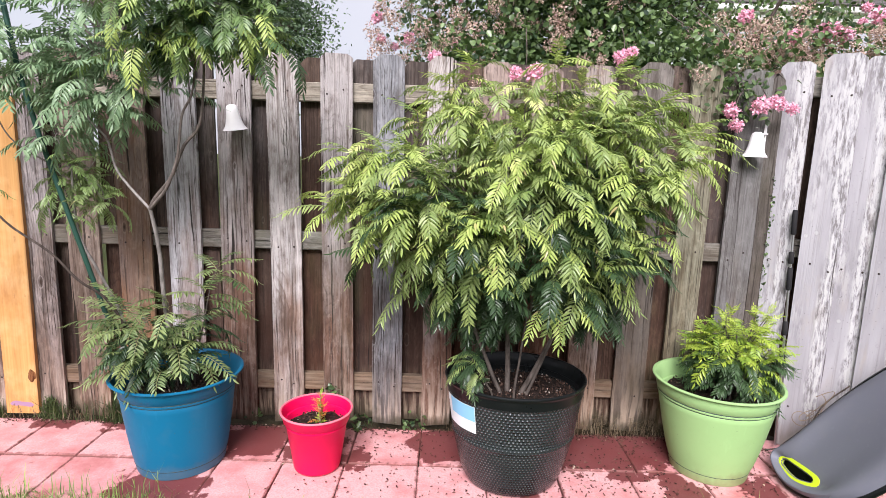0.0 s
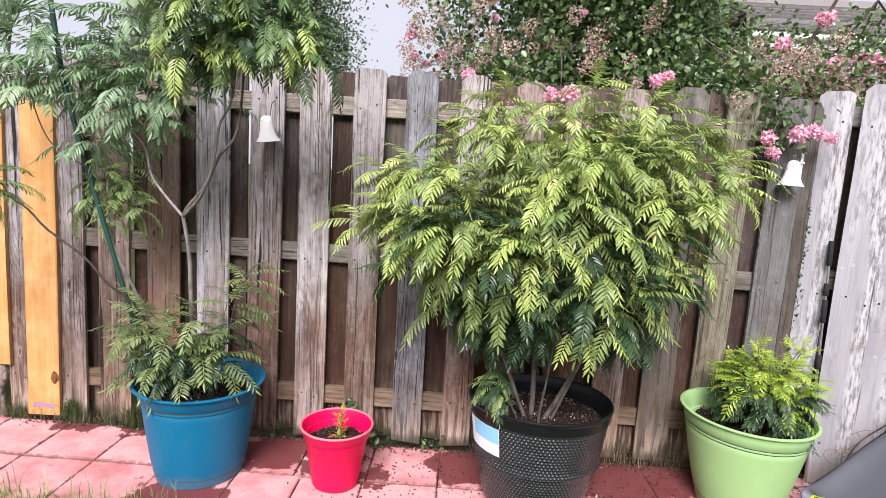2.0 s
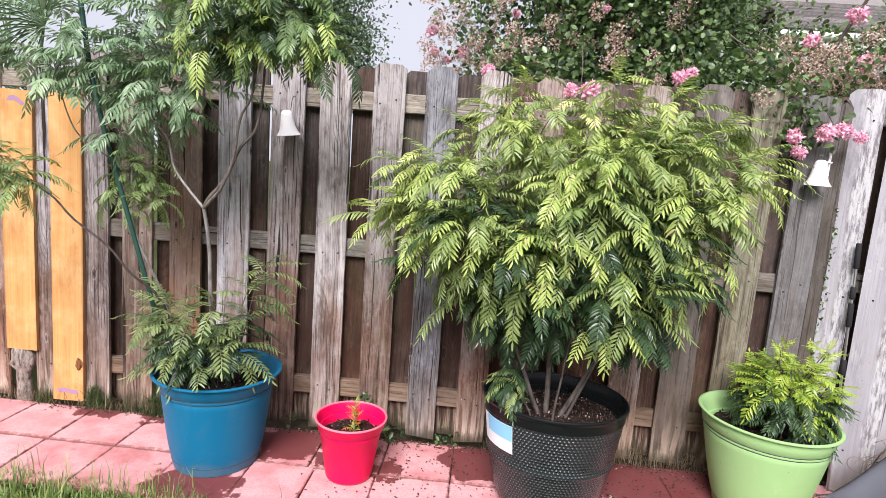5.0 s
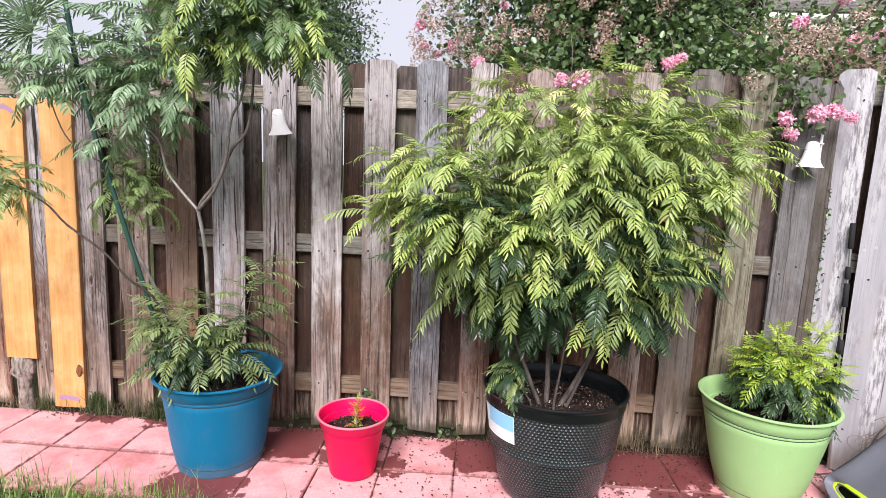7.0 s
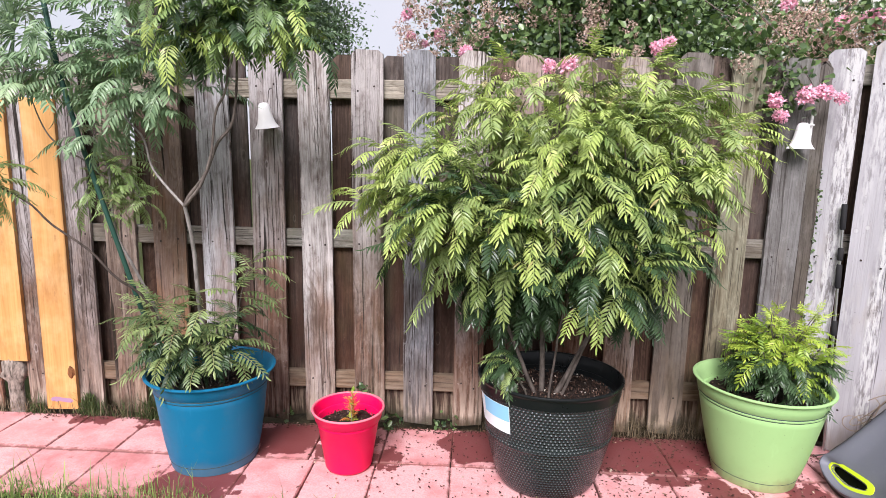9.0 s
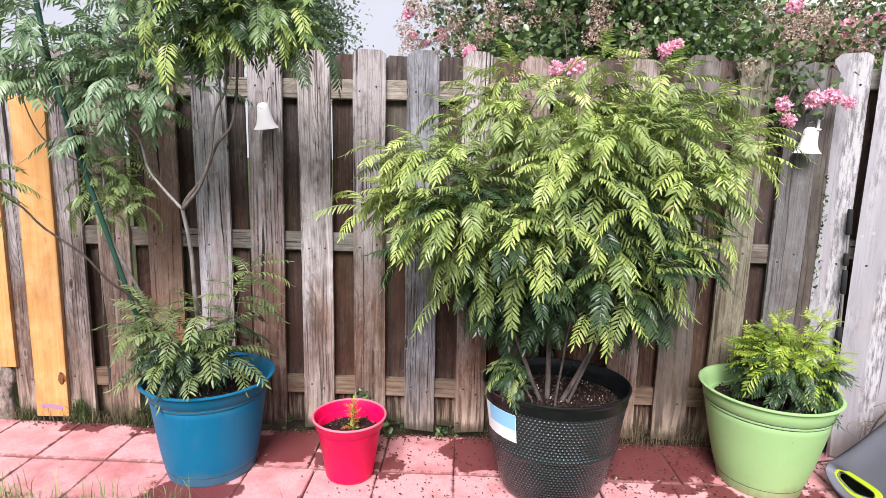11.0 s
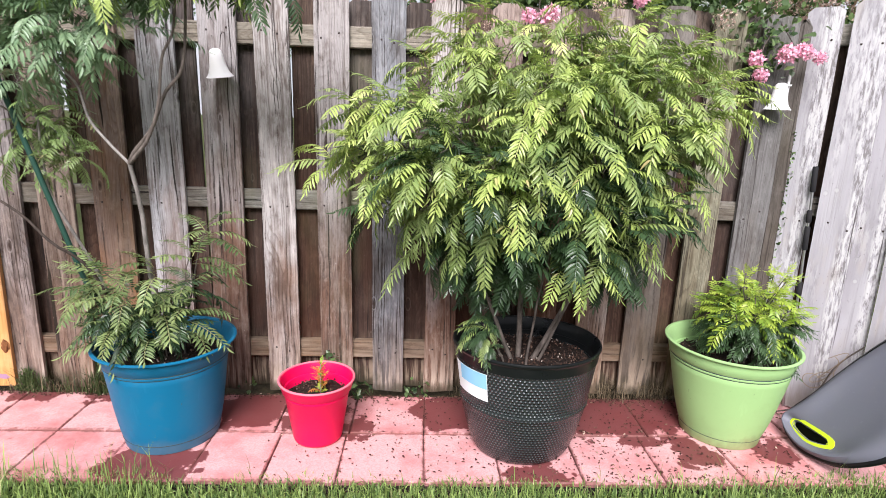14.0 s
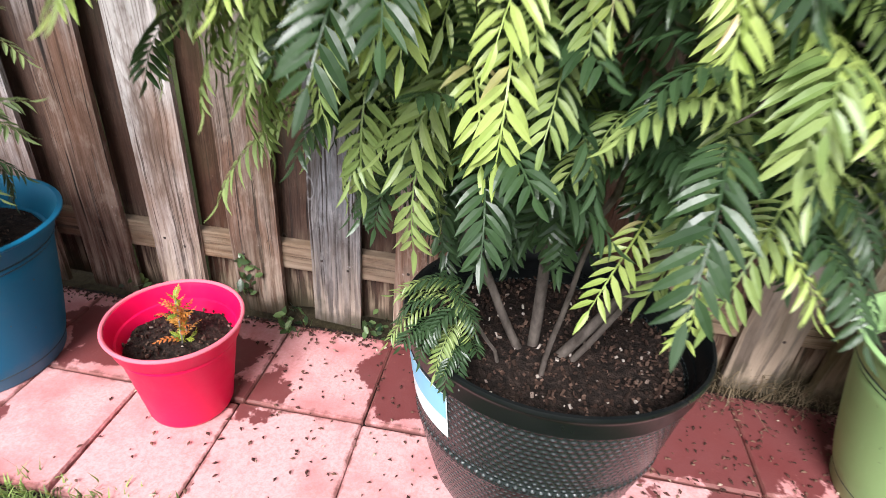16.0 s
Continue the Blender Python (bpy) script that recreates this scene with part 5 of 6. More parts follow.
stake = thing("plant_stake", (-1.30, 2.31, 0.36), "slim green coated plant stake leaning in the blue pot", "stake")
part("rod", tube([(-1.315, 2.31, 0.36), (-1.42, 2.24, 0.70), (-1.61, 2.21, 1.42), (-1.665, 2.20, 1.68), (-1.72, 2.20, 2.10)], 0.0098, 12), STAKE, stake)
bm = lathe([(0.0, 0.0), (0.0118, 0.002), (0.013, 0.006), (0.009, 0.014), (0.0, 0.018)], 12)
part("cap", bm, STAKE, stake, m=Matrix.Translation((-1.72, 2.20, 2.10)))

# ---- the saplings in the green and red pots ----
BRIGHT = frond_set(LEAF_BRIGHT, 8, 7, 0.112, 7, 0.029, 0.0118, (40, 65, 90), hang=0.3, spread=64, segs=3)
# DEEP leaves hold the shade low in the sapling in their colour
DEEP = frond_set(LEAF_OLD_SHADED, 9, 4, 0.115, 8, 0.028, 0.0110, (60, 85, 105), hang=0.5, spread=60, segs=3)
rng = random.Random(41)
shrub = thing("curry_leaf_sapling", (1.32, 2.37, 0.35), "bushy bright green curry sapling in the sage pot", "plant")
for i in range(25):
    th, rad = rng.random() * math.tau, math.sqrt(rng.random())
    z = 0.49 + 0.19 * (1 - rad * 0.70) + rng.uniform(-0.05, 0.055)
    p = (1.330 + 0.17 * rad * math.cos(th), 2.355 + 0.14 * rad * math.sin(th), z)
    part("stem", tube(bent((1.32 + 0.05 * math.cos(th), 2.37 + 0.05 * math.sin(th), 0.35), p, 0.01, 0.01, 5, rng), 0.0024, 5), BARK_GREY, shrub)
    rosette(shrub, BRIGHT, p, 6, 1.0, rng, th, (-0.15, 0.8), 0.3)
    rosette(shrub, DEEP, (p[0], p[1], z - 0.07), 5, 1.0, rng, th, (-0.4, 0.2), 0.4)
for k in range(54):
    th, rad = rng.random() * math.tau, math.sqrt(rng.random())
    p = Vector((1.325 + 0.13 * rad * math.cos(th), 2.355 + 0.11 * rad * math.sin(th), rng.uniform(0.41, 0.56)))
    put_leaf(shrub, rng.choice(DEEP + BRIGHT[:1]), p, th + rng.uniform(-0.5, 0.5), rng.uniform(-0.1, 0.6), rng.uniform(0.8, 1.1), rng.uniform(-0.3, 0.3))
for k in range(9):
    th = k * 0.7
    p = (1.335 + 0.13 * math.cos(th) * rng.uniform(0.3, 1.0), 2.355 + 0.08 * math.sin(th), rng.uniform(0.65, 0.755))
    part("stem", tube(bent((1.33, 2.36, 0.45), p, 0.01, 0.01, 5, rng), 0.002, 5), BARK_GREY, shrub)
    rosette(shrub, BRIGHT, p, 4, 0.7, rng, None, (0.2, 1.1))
rest_of_leaves(shrub)
TINY = frond_set(LEAF_RUST, 11, 4, 0.060, 5, 0.013, 0.007, (40, 70), hang=0.4, segs=3)
TINY_G = frond_set(LEAF_BRIGHT, 12, 3, 0.042, 5, 0.013, 0.007, (40, 70), hang=0.4, segs=3)
seedling = thing("seedling", (-0.53, 2.275, 0.19), "tiny reddening curry seedling in the red pot", "plant")
part("stem", tube(bent((-0.526, 2.275, 0.19), (-0.524, 2.283, 0.338), 0, 0.006, 6, rng), 0.0018, 5), BARK_PALE, seedling)
for z in (0.20, 0.215, 0.23, 0.245, 0.26, 0.275, 0.29, 0.305, 0.325):
    rosette(seedling, TINY_G if z < 0.24 or z > 0.32 else TINY, (-0.524, 2.279, z + 0.012), 5, 0.85, rng, None, (0.5, 1.15))

# ---- bells ----
bell = thing("wind_bell", (-0.978, 2.62, 1.49), "small white bell hung from a hook on the fence", "bell", "bells on the fence")
bell_prof = [(0.0, 0.114), (0.013, 0.1125), (0.021, 0.107), (0.0258, 0.096), (0.0290, 0.075), (0.0335, 0.046), (0.041, 0.020), (0.051, 0.005), (0.0555, 0.0), (0.0525, -0.001), (0.043, 0.008), (0.031, 0.035), (0.026, 0.08), (0.0, 0.10)]
bell_mesh = link_mesh("shell", lathe(bell_prof, 48), WHITE)
part("shell", bell_mesh, None, bell, m=pose(-0.978, 2.595, 1.487, 9, -5, 0))
part("clapper", lathe([(0.0, 0.0), (0.007, 0.003), (0.009, 0.010), (0.005, 0.017), (0.0, 0.018)], 16), NAIL, bell, m=pose(-0.974, 2.592, 1.487))
part("hook", tube([(-0.970, 2.653, 1.672), (-0.969, 2.62, 1.668), (-0.969, 2.602, 1.655), (-0.970, 2.600, 1.64), (-0.974, 2.600, 1.604)], 0.0018, 6), NAIL, bell, "thin dark wire hook")
bell2 = thing("wind_bell", (1.437, 2.60, 1.43), "small white bell on a white bracket by the fence corner", "bell", "bells on the fence")
part("shell", bell_mesh, None, bell2, m=pose(1.436, 2.600, 1.432, 2, 0, 20))
part("bracket", tube([(1.436, 2.600, 1.528), (1.445, 2.602, 1.537), (1.492, 2.615, 1.537), (1.500, 2.640, 1.537), (1.502, 2.656, 1.537)], 0.004, 8), WHITE, bell2)
part("plate", box(0.012, 0.006, 0.15, 0.002), WHITE, bell2, m=pose(1.503, 2.652, 1.52, 0, 0, 0))

# ---- telescopic pole in the corner gap ----
pole = thing("telescopic_pole", (1.70, 2.58, 0.0), "slim telescopic pole with black foam grips leaning in the corner", "pole")
top, foot = Vector((1.664, 2.605, 1.19)), Vector((1.686, 2.555, 0.02))


def along(f):
    return top.lerp(foot, f)


part("shaft", tube([along(0.1), along(1.0)], 0.0055, 10), METAL, pole, "thin silver tube")
for f0, f1 in ((0.0, 0.10), (0.17, 0.22), (0.235, 0.33), (0.46, 0.52)):
    part("grip", tube([along(f0), along(f0 + 0.004), along(f1 - 0.004), along(f1)], [0.009, 0.0115, 0.0115, 0.009], 10), FOAM, pole)

# ---- grey lid with lime grip, propped on the side fence ----
lid = thing("sled_board", (1.62, 2.25, 0.0), "slate grey plastic sled with a lime grip, propped on the fence", "board")
LO = Vector((1.583, 2.352, 0.078))
LU = Vector((0.0, -1.0, 0.0))
LV = Vector((0.489, 0.0, 0.872))
LN = LU.cross(LV)
lid_m = Matrix.Translation(LO) @ Matrix((LU, LV, LN)).transposed().to_4x4()


def smooth_loop(corners, n=72):
    """A closed rounded outline through the given corners, evenly stepped."""
    c = [Vector((x, y, 0)) for x, y in corners]
    dense = []
    for i in range(len(c)):
        p0, p1, p2, p3 = c[i - 1], c[i], c[(i + 1) % len(c)], c[(i + 2) % len(c)]
        for k in range(24):
            f = k / 24
            dense.append(0.5 * ((2 * p1) + (p2 - p0) * f + (2 * p0 - 5 * p1 + 4 * p2 - p3) * f ** 2 + (3 * p1 - p0 - 3 * p2 + p3) * f ** 3))
    run = [0.0]
    for p, q in zip(dense, dense[1:] + dense[:1]):
        run.append(run[-1] + (q - p).length)
    out, j = [], 0
    for k in range(n):
        want = run[-1] * k / n
        while run[j + 1] < want:
            j += 1
        f = (want - run[j]) / max(1e-9, run[j + 1] - run[j])
        p = dense[j].lerp(dense[(j + 1) % len(dense)], f)
        out.append((p.x, p.y))
    return out


def slab(outer, hole, thick):
    """A thick plate with one hole through it; both loops have one count and start at like places."""
    bm = bmesh.new()
    n = len(outer)
    rings = [[bm.verts.new((x, y, z)) for x, y in loop] for loop, z in ((outer, 0), (outer, thick), (hole, thick), (hole, 0))]
    for i in range(4):
        p, q = rings[i], rings[(i + 1) % 4]
        for k in range(n):
            bm.faces.new((p[k], p[(k + 1) % n], q[(k + 1) % n], q[k]))
    bmesh.ops.recalc_face_normals(bm, faces=bm.faces[:])
    return bm


edge = smooth_loop(((-0.015, 0.0), (0.03, -0.055), (0.16, -0.078), (0.31, -0.035), (0.41, 0.045), (0.475, 0.14), (0.56, 0.36), (0.60, 0.66), (0.44, 0.82), (0.26, 0.68), (0.165, 0.53), (0.095, 0.36), (0.03, 0.14)))
grip_out = smooth_loop(((0.005, -0.005), (0.03, -0.045), (0.15, -0.056), (0.262, -0.012), (0.268, 0.03), (0.225, 0.045), (0.08, 0.032), (0.03, 0.025)))
grip_in = smooth_loop(tuple((0.143 + (x - 0.143) * 0.93, -0.003 + (y + 0.003) * 0.80) for x, y in ((0.032, -0.006), (0.05, -0.026), (0.15, -0.032), (0.235, 0.002), (0.238, 0.018), (0.21, 0.024), (0.09, 0.012), (0.05, 0.007))))


def by_angle(loop, c, n=96):
    """The outline seen from c at even angles, so that two outlines can be bridged."""
    out = []
    for k in range(n):
        d = (math.cos(k * math.tau / n), math.sin(k * math.tau / n))
        best = 0.0
        for (x0, y0), (x1, y1) in zip(loop, loop[1:] + loop[:1]):
            ax, ay, bx, by = x0 - c[0], y0 - c[1], x1 - x0, y1 - y0
            det = d[0] * -by + d[1] * bx
            if abs(det) > 1e-12:
                s, f = (ax * -by + ay * bx) / det, (d[0] * ay - d[1] * ax) / det
                if s > 0 and -1e-6 <= f <= 1 + 1e-6:
                    best = max(best, s)
        out.append((c[0] + d[0] * best, c[1] + d[1] * best))
    return out


middle = (0.14, -0.004)
rim_loop, hole_loop = by_angle(edge, middle), by_angle(grip_in, middle)
bm = bmesh.new()
rings = []
for f, z in [(0.0, 0.0), (0.0, 0.012)] + [(k / 10, 0.012 + 0.030 * math.sin(math.pi * (k / 10) ** 2.4)) for k in range(1, 10)] + [(1.0, 0.012), (1.0, 0.0)]:
    rings.append([bm.verts.new((h[0] + (o[0] - h[0]) * f, h[1] + (o[1] - h[1]) * f, z)) for h, o in zip(hole_loop, rim_loop)])
for p, q in zip(rings, rings[1:] + rings[:1]):
    for k in range(len(p)):
        bm.faces.new((p[k], p[(k + 1) % len(p)], q[(k + 1) % len(p)], q[k]))
bmesh.ops.recalc_face_normals(bm, faces=bm.faces[:])
part("panel", bm, SLATE, lid, m=lid_m)
bm = slab(by_angle(grip_out, middle), by_angle(grip_in, middle), 0.020)
bmesh.ops.bevel(bm, geom=[e for e in bm.edges if e.calc_face_angle(0) > 0.8], offset=0.005, segments=2, affect="EDGES")
# black plate behind the hand hole, in place of the shade seen through it
recess = bmesh.new()
recess.faces.new([recess.verts.new((x, y, 0.0)) for x, y in by_angle(grip_out, middle)])
bmesh.ops.solidify(recess, geom=recess.faces[:], thickness=0.004)
part("recess", recess, BLACK, lid, "black plate that paints the shade inside the hand hole", m=lid_m @ Matrix.Translation((0, 0, -0.012)))
part("grip", bm, LIME, lid, "lime green grip round the hand hole", m=lid_m @ Matrix.Translation((0, 0, -0.003)))
bm = bmesh.new()
tube_into(bm, [(x, y, 0.006) for x, y in edge + edge[:1]], 0.012, 8, False)
part("edge_roll", bm, BLACK, lid, "dark rolled edge", m=lid_m)

vine = thing("dry_vine", (1.76, 2.44, 0.12), "curled dry vine tendrils on the side fence foot", "vine")
for k in range(5):
    c = Vector((1.745 + 0.02 * k, 2.475 - 0.02 * k, 0.16 + 0.05 * (k % 3)))
    pts = [c + Vector((0.035 * math.cos(q * 0.9 + k), -0.033 * math.cos(q * 0.9 + k) - 0.012, 0.055 * math.sin(q * 0.9 + k * 1.7) + 0.012 * q)) for q in range(8)]
    part("tendril", tube(spline(pts, 18), 0.0018, 5), VINE, vine)
part("tendril", tube(spline(((1.62, 2.52, 0.01), (1.68, 2.47, 0.06), (1.75, 2.44, 0.16), (1.80, 2.42, 0.30), (1.86, 2.36, 0.42)), 18), 0.0035, 6), BARK_GREY, vine)

# ---- crape myrtle beyond the fence ----
rng = random.Random(55)


def leaf_cloud(name, clumps, per, size, spread, material, seed, aspect=0.55):
    """Many small folded leaves round the given clump centres, as one mesh."""
    r = np.random.RandomState(seed)
    C = np.array(clumps, float)
    n = len(C) * per
    c = np.repeat(C, per, axis=0) + r.normal(0, 1, (n, 3)) * np.array(spread)
    ax = r.normal(0, 1, (n, 3)) + np.array([0, -0.25, -0.15])
    ax /= np.linalg.norm(ax, axis=1)[:, None]
    ref = r.normal(0, 1, (n, 3)) * 0.8 + np.array([0, -0.4, 0.8])
    sd = np.cross(ax, ref)
    sd /= np.linalg.norm(sd, axis=1)[:, None] + 1e-9
    nm = np.cross(sd, ax)
    L = size * r.uniform(0.6, 1.25, (n, 1))
    W = L * aspect * 0.5
    v = np.stack([c, c + ax * L * 0.35 + sd * W + nm * W * 0.3, c + ax * L * 0.75 + sd * W * 0.75 + nm * W * 0.2, c + ax * L, c + ax * L * 0.75 - sd * W * 0.75 + nm * W * 0.2, c + ax * L * 0.35 - sd * W + nm * W * 0.3, c + ax * L * 0.5], axis=1).reshape(-1, 3)
    base = np.arange(n)[:, None] * 7
    f = np.concatenate([base + np.array([[0, 1, 6]]), base + np.array([[1, 2, 6]]), base + np.array([[2, 3, 6]]), base + np.array([[3, 4, 6]]), base + np.array([[4, 5, 6]]), base + np.array([[5, 0, 6]])])
    return raw_mesh(name, v.tolist(), f.tolist(), material, True)


myrtle = thing("crape_myrtle", (0.9, 3.9, 0.0), "crape myrtle with dark leaves and pink blossom, leaning over the fence", "tree")
limb_ends = []
for i in range(9):
    f = i / 8
    base = (0.9 + rng.uniform(-0.15, 0.15), 3.9 + rng.uniform(-0.1, 0.1), 0)
    end = (-0.1 + 2.3 * f + rng.uniform(-0.1, 0.1), 3.3 + rng.uniform(-0.3, 0.4), 2.35 + rng.uniform(-0.2, 0.5))
    part("limb", tube(bent(base, end, 0.0, 0.12, 10, rng), [0.024 - 0.0019 * k for k in range(10)], 8), BARK_TWIG, myrtle)
    limb_ends.append(end)
clumps = []
while len(clumps) < 330:
    x, y = rng.uniform(-0.2, 2.7), rng.uniform(2.95, 4.4)
    z = rng.uniform(1.70, 2.95)
    lean = x / (y / 3.2)
    if lean < 0.25 and (z < 1.9 or rng.random() < 0.55):
        continue
    if lean > 1.25 and (rng.random() < 0.75 or z - 1.36 > 0.92 * y / 3.2):
        continue
    clumps.append((x, y, z))
for x, y, z in clumps[::9]:
    e = min(limb_ends, key=lambda q: (Vector(q) - Vector((x, y, z))).length)
    part("twig", tube(bent(e, (x, y, z), 0, 0.05, 6, rng), [0.006 - 0.0008 * k for k in range(6)], 5), BARK_TWIG, myrtle)
tagged(part("foliage", leaf_cloud("foliage", clumps, 160, 0.035, (0.105, 0.105, 0.09), LEAF_MYRTLE, 7, 0.68), None, myrtle, "dark oval leaves"), kind="stuff")
# sprays that reach over the boards
sprays = [(1.22, 2.70, 1.83), (1.30, 2.66, 1.76), (1.16, 2.72, 1.90), (1.36, 2.62, 1.72), (0.95, 2.85, 1.95), (0.75, 2.80, 1.92), (1.7, 2.9, 1.98), (1.95, 2.95, 2.1), (0.1, 2.85, 1.90), (0.02, 2.9, 1.95), (0.28, 2.85, 1.90), (1.10, 2.75, 1.92), (1.26, 2.72, 1.90), (1.02, 2.80, 1.98), (1.40, 2.75, 1.86), (1.33, 2.62, 1.66), (0.88, 2.8, 1.98)]
tagged(part("foliage", leaf_cloud("foliage", sprays, 75, 0.036, (0.065, 0.045, 0.055), LEAF_MYRTLE, 8, 0.66), None, myrtle, "drooping leafy sprays"), kind="stuff")
for a, b in (((1.10, 2.95, 2.15), (1.38, 2.60, 1.72)), ((1.25, 3.0, 2.2), (1.46, 2.57, 1.68)), ((0.9, 3.1, 2.1), (0.80, 2.62, 1.87)), ((0.4, 3.1, 2.1), (0.34, 2.52, 1.78)), ((1.2, 3.0, 2.1), (1.18, 2.66, 1.80)), ((1.38, 2.60, 1.72), (1.31, 2.56, 1.62))):
    part("twig", tube(bent(a, b, 0.05, 0.02, 7, rng), [0.0034 - 0.0003 * k for k in range(7)], 5), BARK_DARK, myrtle)


def blossom_mesh(seed, material, count, radius, size):
    r = np.random.RandomState(seed)
    verts, faces = [], []
    for _ in range(count):
        d = r.normal(0, 1, 3)
        d /= np.linalg.norm(d)
        c = Vector(d * radius * r.uniform(0.35, 1.0) ** 0.6) * 1.0
        c.x *= 1.25
        for _k in range(3):
            a = Vector(r.normal(0, 1, 3)).normalized()
            b = a.cross(Vector(d)).normalized()
            s = size * r.uniform(0.6, 1.2)
            i = len(verts)
            verts += [c, c + a * s * 0.5 + b * s * 0.5, c + a * s + Vector(d) * s * 0.4, c + a * s * 0.5 - b * s * 0.5]
            faces += [[i, i + 1, i + 2], [i, i + 2, i + 3]]
    return raw_mesh("blossom", verts, faces, material)


PINKS = [blossom_mesh(s, PETAL, 120, 0.055, 0.02) for s in (1, 2, 3)]
SEEDS = [blossom_mesh(s, SEED, 95, 0.068, 0.0125) for s in (4, 5, 6)]


def put_blossom(me, x, y, z, s, label=""):
    s *= 0.88
    part("blossom", me, None, myrtle, label, m=pose(x, y, z, rng.uniform(-30, 30), rng.uniform(-30, 30), rng.uniform(0, 360)) @ Matrix.Scale(s, 4))


for x, y, z, s in ((0.30, 2.52, 1.76, 0.62), (0.38, 2.52, 1.77, 0.72), (0.78, 2.60, 1.86, 0.62), (0.83, 2.60, 1.88, 0.5), (1.28, 2.55, 1.63, 0.62), (1.31, 2.55, 1.57, 0.55), (1.41, 2.55, 1.66, 0.72), (1.48, 2.55, 1.67, 0.66), (1.56, 2.56, 1.65, 0.5),
                   (1.96, 3.0, 2.09, 0.95), (2.06, 3.0, 2.07, 0.8), (-0.07, 2.8, 1.87, 0.6), (1.53, 3.0, 2.15, 0.7), (0.05, 3.0, 2.2, 0.4), (2.3, 3.1, 2.2, 0.9), (0.5, 3.0, 2.25, 0.4), (-0.40, 3.2, 2.14, 0.6), (1.75, 3.05, 2.3, 0.8)):
    put_blossom(rng.choice(PINKS), x, y, z, s)
for x, y, z, s in ((0.0, 2.85, 1.97, 0.8), (-0.15, 3.0, 2.05, 1.0), (-0.30, 3.1, 2.10, 1.0), (-0.25, 3.1, 2.25, 1.0), (0.05, 3.0, 2.08, 0.9), (0.57, 2.95, 2.01, 0.9), (0.55, 2.95, 2.12, 0.9), (1.17, 2.64, 1.80, 0.75), (1.70, 3.0, 2.02, 1.0), (1.60, 3.0, 2.08, 0.9),
                   (1.80, 3.0, 2.06, 0.9), (1.50, 3.0, 1.98, 0.8), (1.85, 3.05, 2.2, 0.9), (0.0, 2.95, 2.28, 0.9), (0.62, 2.65, 1.84, 0.6), (0.72, 2.7, 1.86, 0.5), (-0.05, 2.9, 1.92, 0.6), (2.1, 3.0, 2.0, 0.9), (1.4, 2.95, 2.0, 0.8), (0.13, 2.35, 1.70, 0.5),
                   (1.46, 3.0, 2.06, 0.8), (1.56, 3.0, 2.00, 0.9), (1.65, 3.02, 1.95, 0.9), (1.75, 3.02, 1.97, 0.8), (1.88, 3.02, 1.98, 0.9), (1.95, 3.05, 2.04, 0.9), (1.70, 3.05, 2.13, 0.8), (1.38, 2.95, 2.12, 0.7), (-0.22, 3.05, 1.98, 0.9), (-0.12, 3.0, 1.94, 0.8),
                   (-0.35, 3.12, 2.20, 0.9), (0.52, 2.9, 1.96, 0.7), (0.60, 2.95, 2.07, 0.8), (0.45, 2.95, 2.22, 0.8)):
    put_blossom(rng.choice(SEEDS), x, y, z, s, "faded tan seed head")

for _ in range(125):
    if rng.random() < 0.2:
        x, y, z = rng.uniform(0.35, 1.25), rng.uniform(2.9, 3.3), rng.uniform(1.92, 2.5)
    elif rng.random() < 0.5:
        x, y, z = rng.uniform(-0.50, 0.35), rng.uniform(2.95, 3.5), rng.uniform(1.88, 2.6)
    else:
        x, y, z = rng.uniform(1.25, 2.5), rng.uniform(2.95, 3.4), rng.uniform(1.92, 2.13)
    put_blossom(rng.choice(SEEDS), x, y, z, rng.uniform(0.6, 1.0), "faded tan seed head")
for _ in range(8):
    put_blossom(rng.choice(PINKS), rng.choice((rng.uniform(-0.4, 0.4), rng.uniform(1.2, 2.4))), rng.uniform(2.95, 3.4), rng.uniform(1.98, 2.3), rng.uniform(0.4, 0.75))

# ---- trees and house beyond ----
far_tree = thing("shade_tree", (-2.6, 8.5, 0.0), "broad leafy tree beyond the fence", "tree")
part("trunk", tube(bent((-2.9, 8.5, 0), (-2.5, 8.5, 3.4), 0, 0.15, 8, rng), [0.22 - 0.014 * k for k in range(8)], 12), BARK_DARK, far_tree)
cl = []
for i in range(90):
    cl.append((rng.uniform(-4.6, -2.0), rng.uniform(7.6, 9.4), 2.6 + 2.6 * rng.random() ** 0.8))
for i in range(16):
    cl.append((rng.uniform(-2.55, -1.98), rng.uniform(8.2, 8.9), rng.uniform(2.5, 3.35)))
for e in cl[::9]:
    part("limb", tube(bent((-2.75, 8.5, 3.0), e, 0.1, 0.2, 7, rng), [0.036 - 0.0045 * k for k in range(7)], 6), BARK_TWIG, far_tree)
tagged(part("crown", leaf_cloud("crown", cl, 300, 0.058, (0.21, 0.24, 0.18), LEAF_FAR, 12), None, far_tree), kind="stuff")

# old palm with the stubs of its cut fronds
old_palm = thing("old_palm", (-2.70, 4.6, 0.0), "rough dark palm trunk clad in cut frond stubs behind the fence", "palm")
part("trunk", tube(bent((-2.70, 4.6, 0), (-2.74, 4.6, 4.2), 0, 0.02, 9, rng), 0.105, 14), BARK_BOOT, old_palm)
bm = bmesh.new()
wedge = [(-0.045, 0.0, 0.0), (0.045, 0.0, 0.0), (0.030, 0.0, 0.26), (-0.030, 0.0, 0.26), (-0.040, 0.035, 0.0), (0.040, 0.035, 0.0), (0.022, 0.022, 0.25), (-0.022, 0.022, 0.25)]
vs = [bm.verts.new(v) for v in wedge]
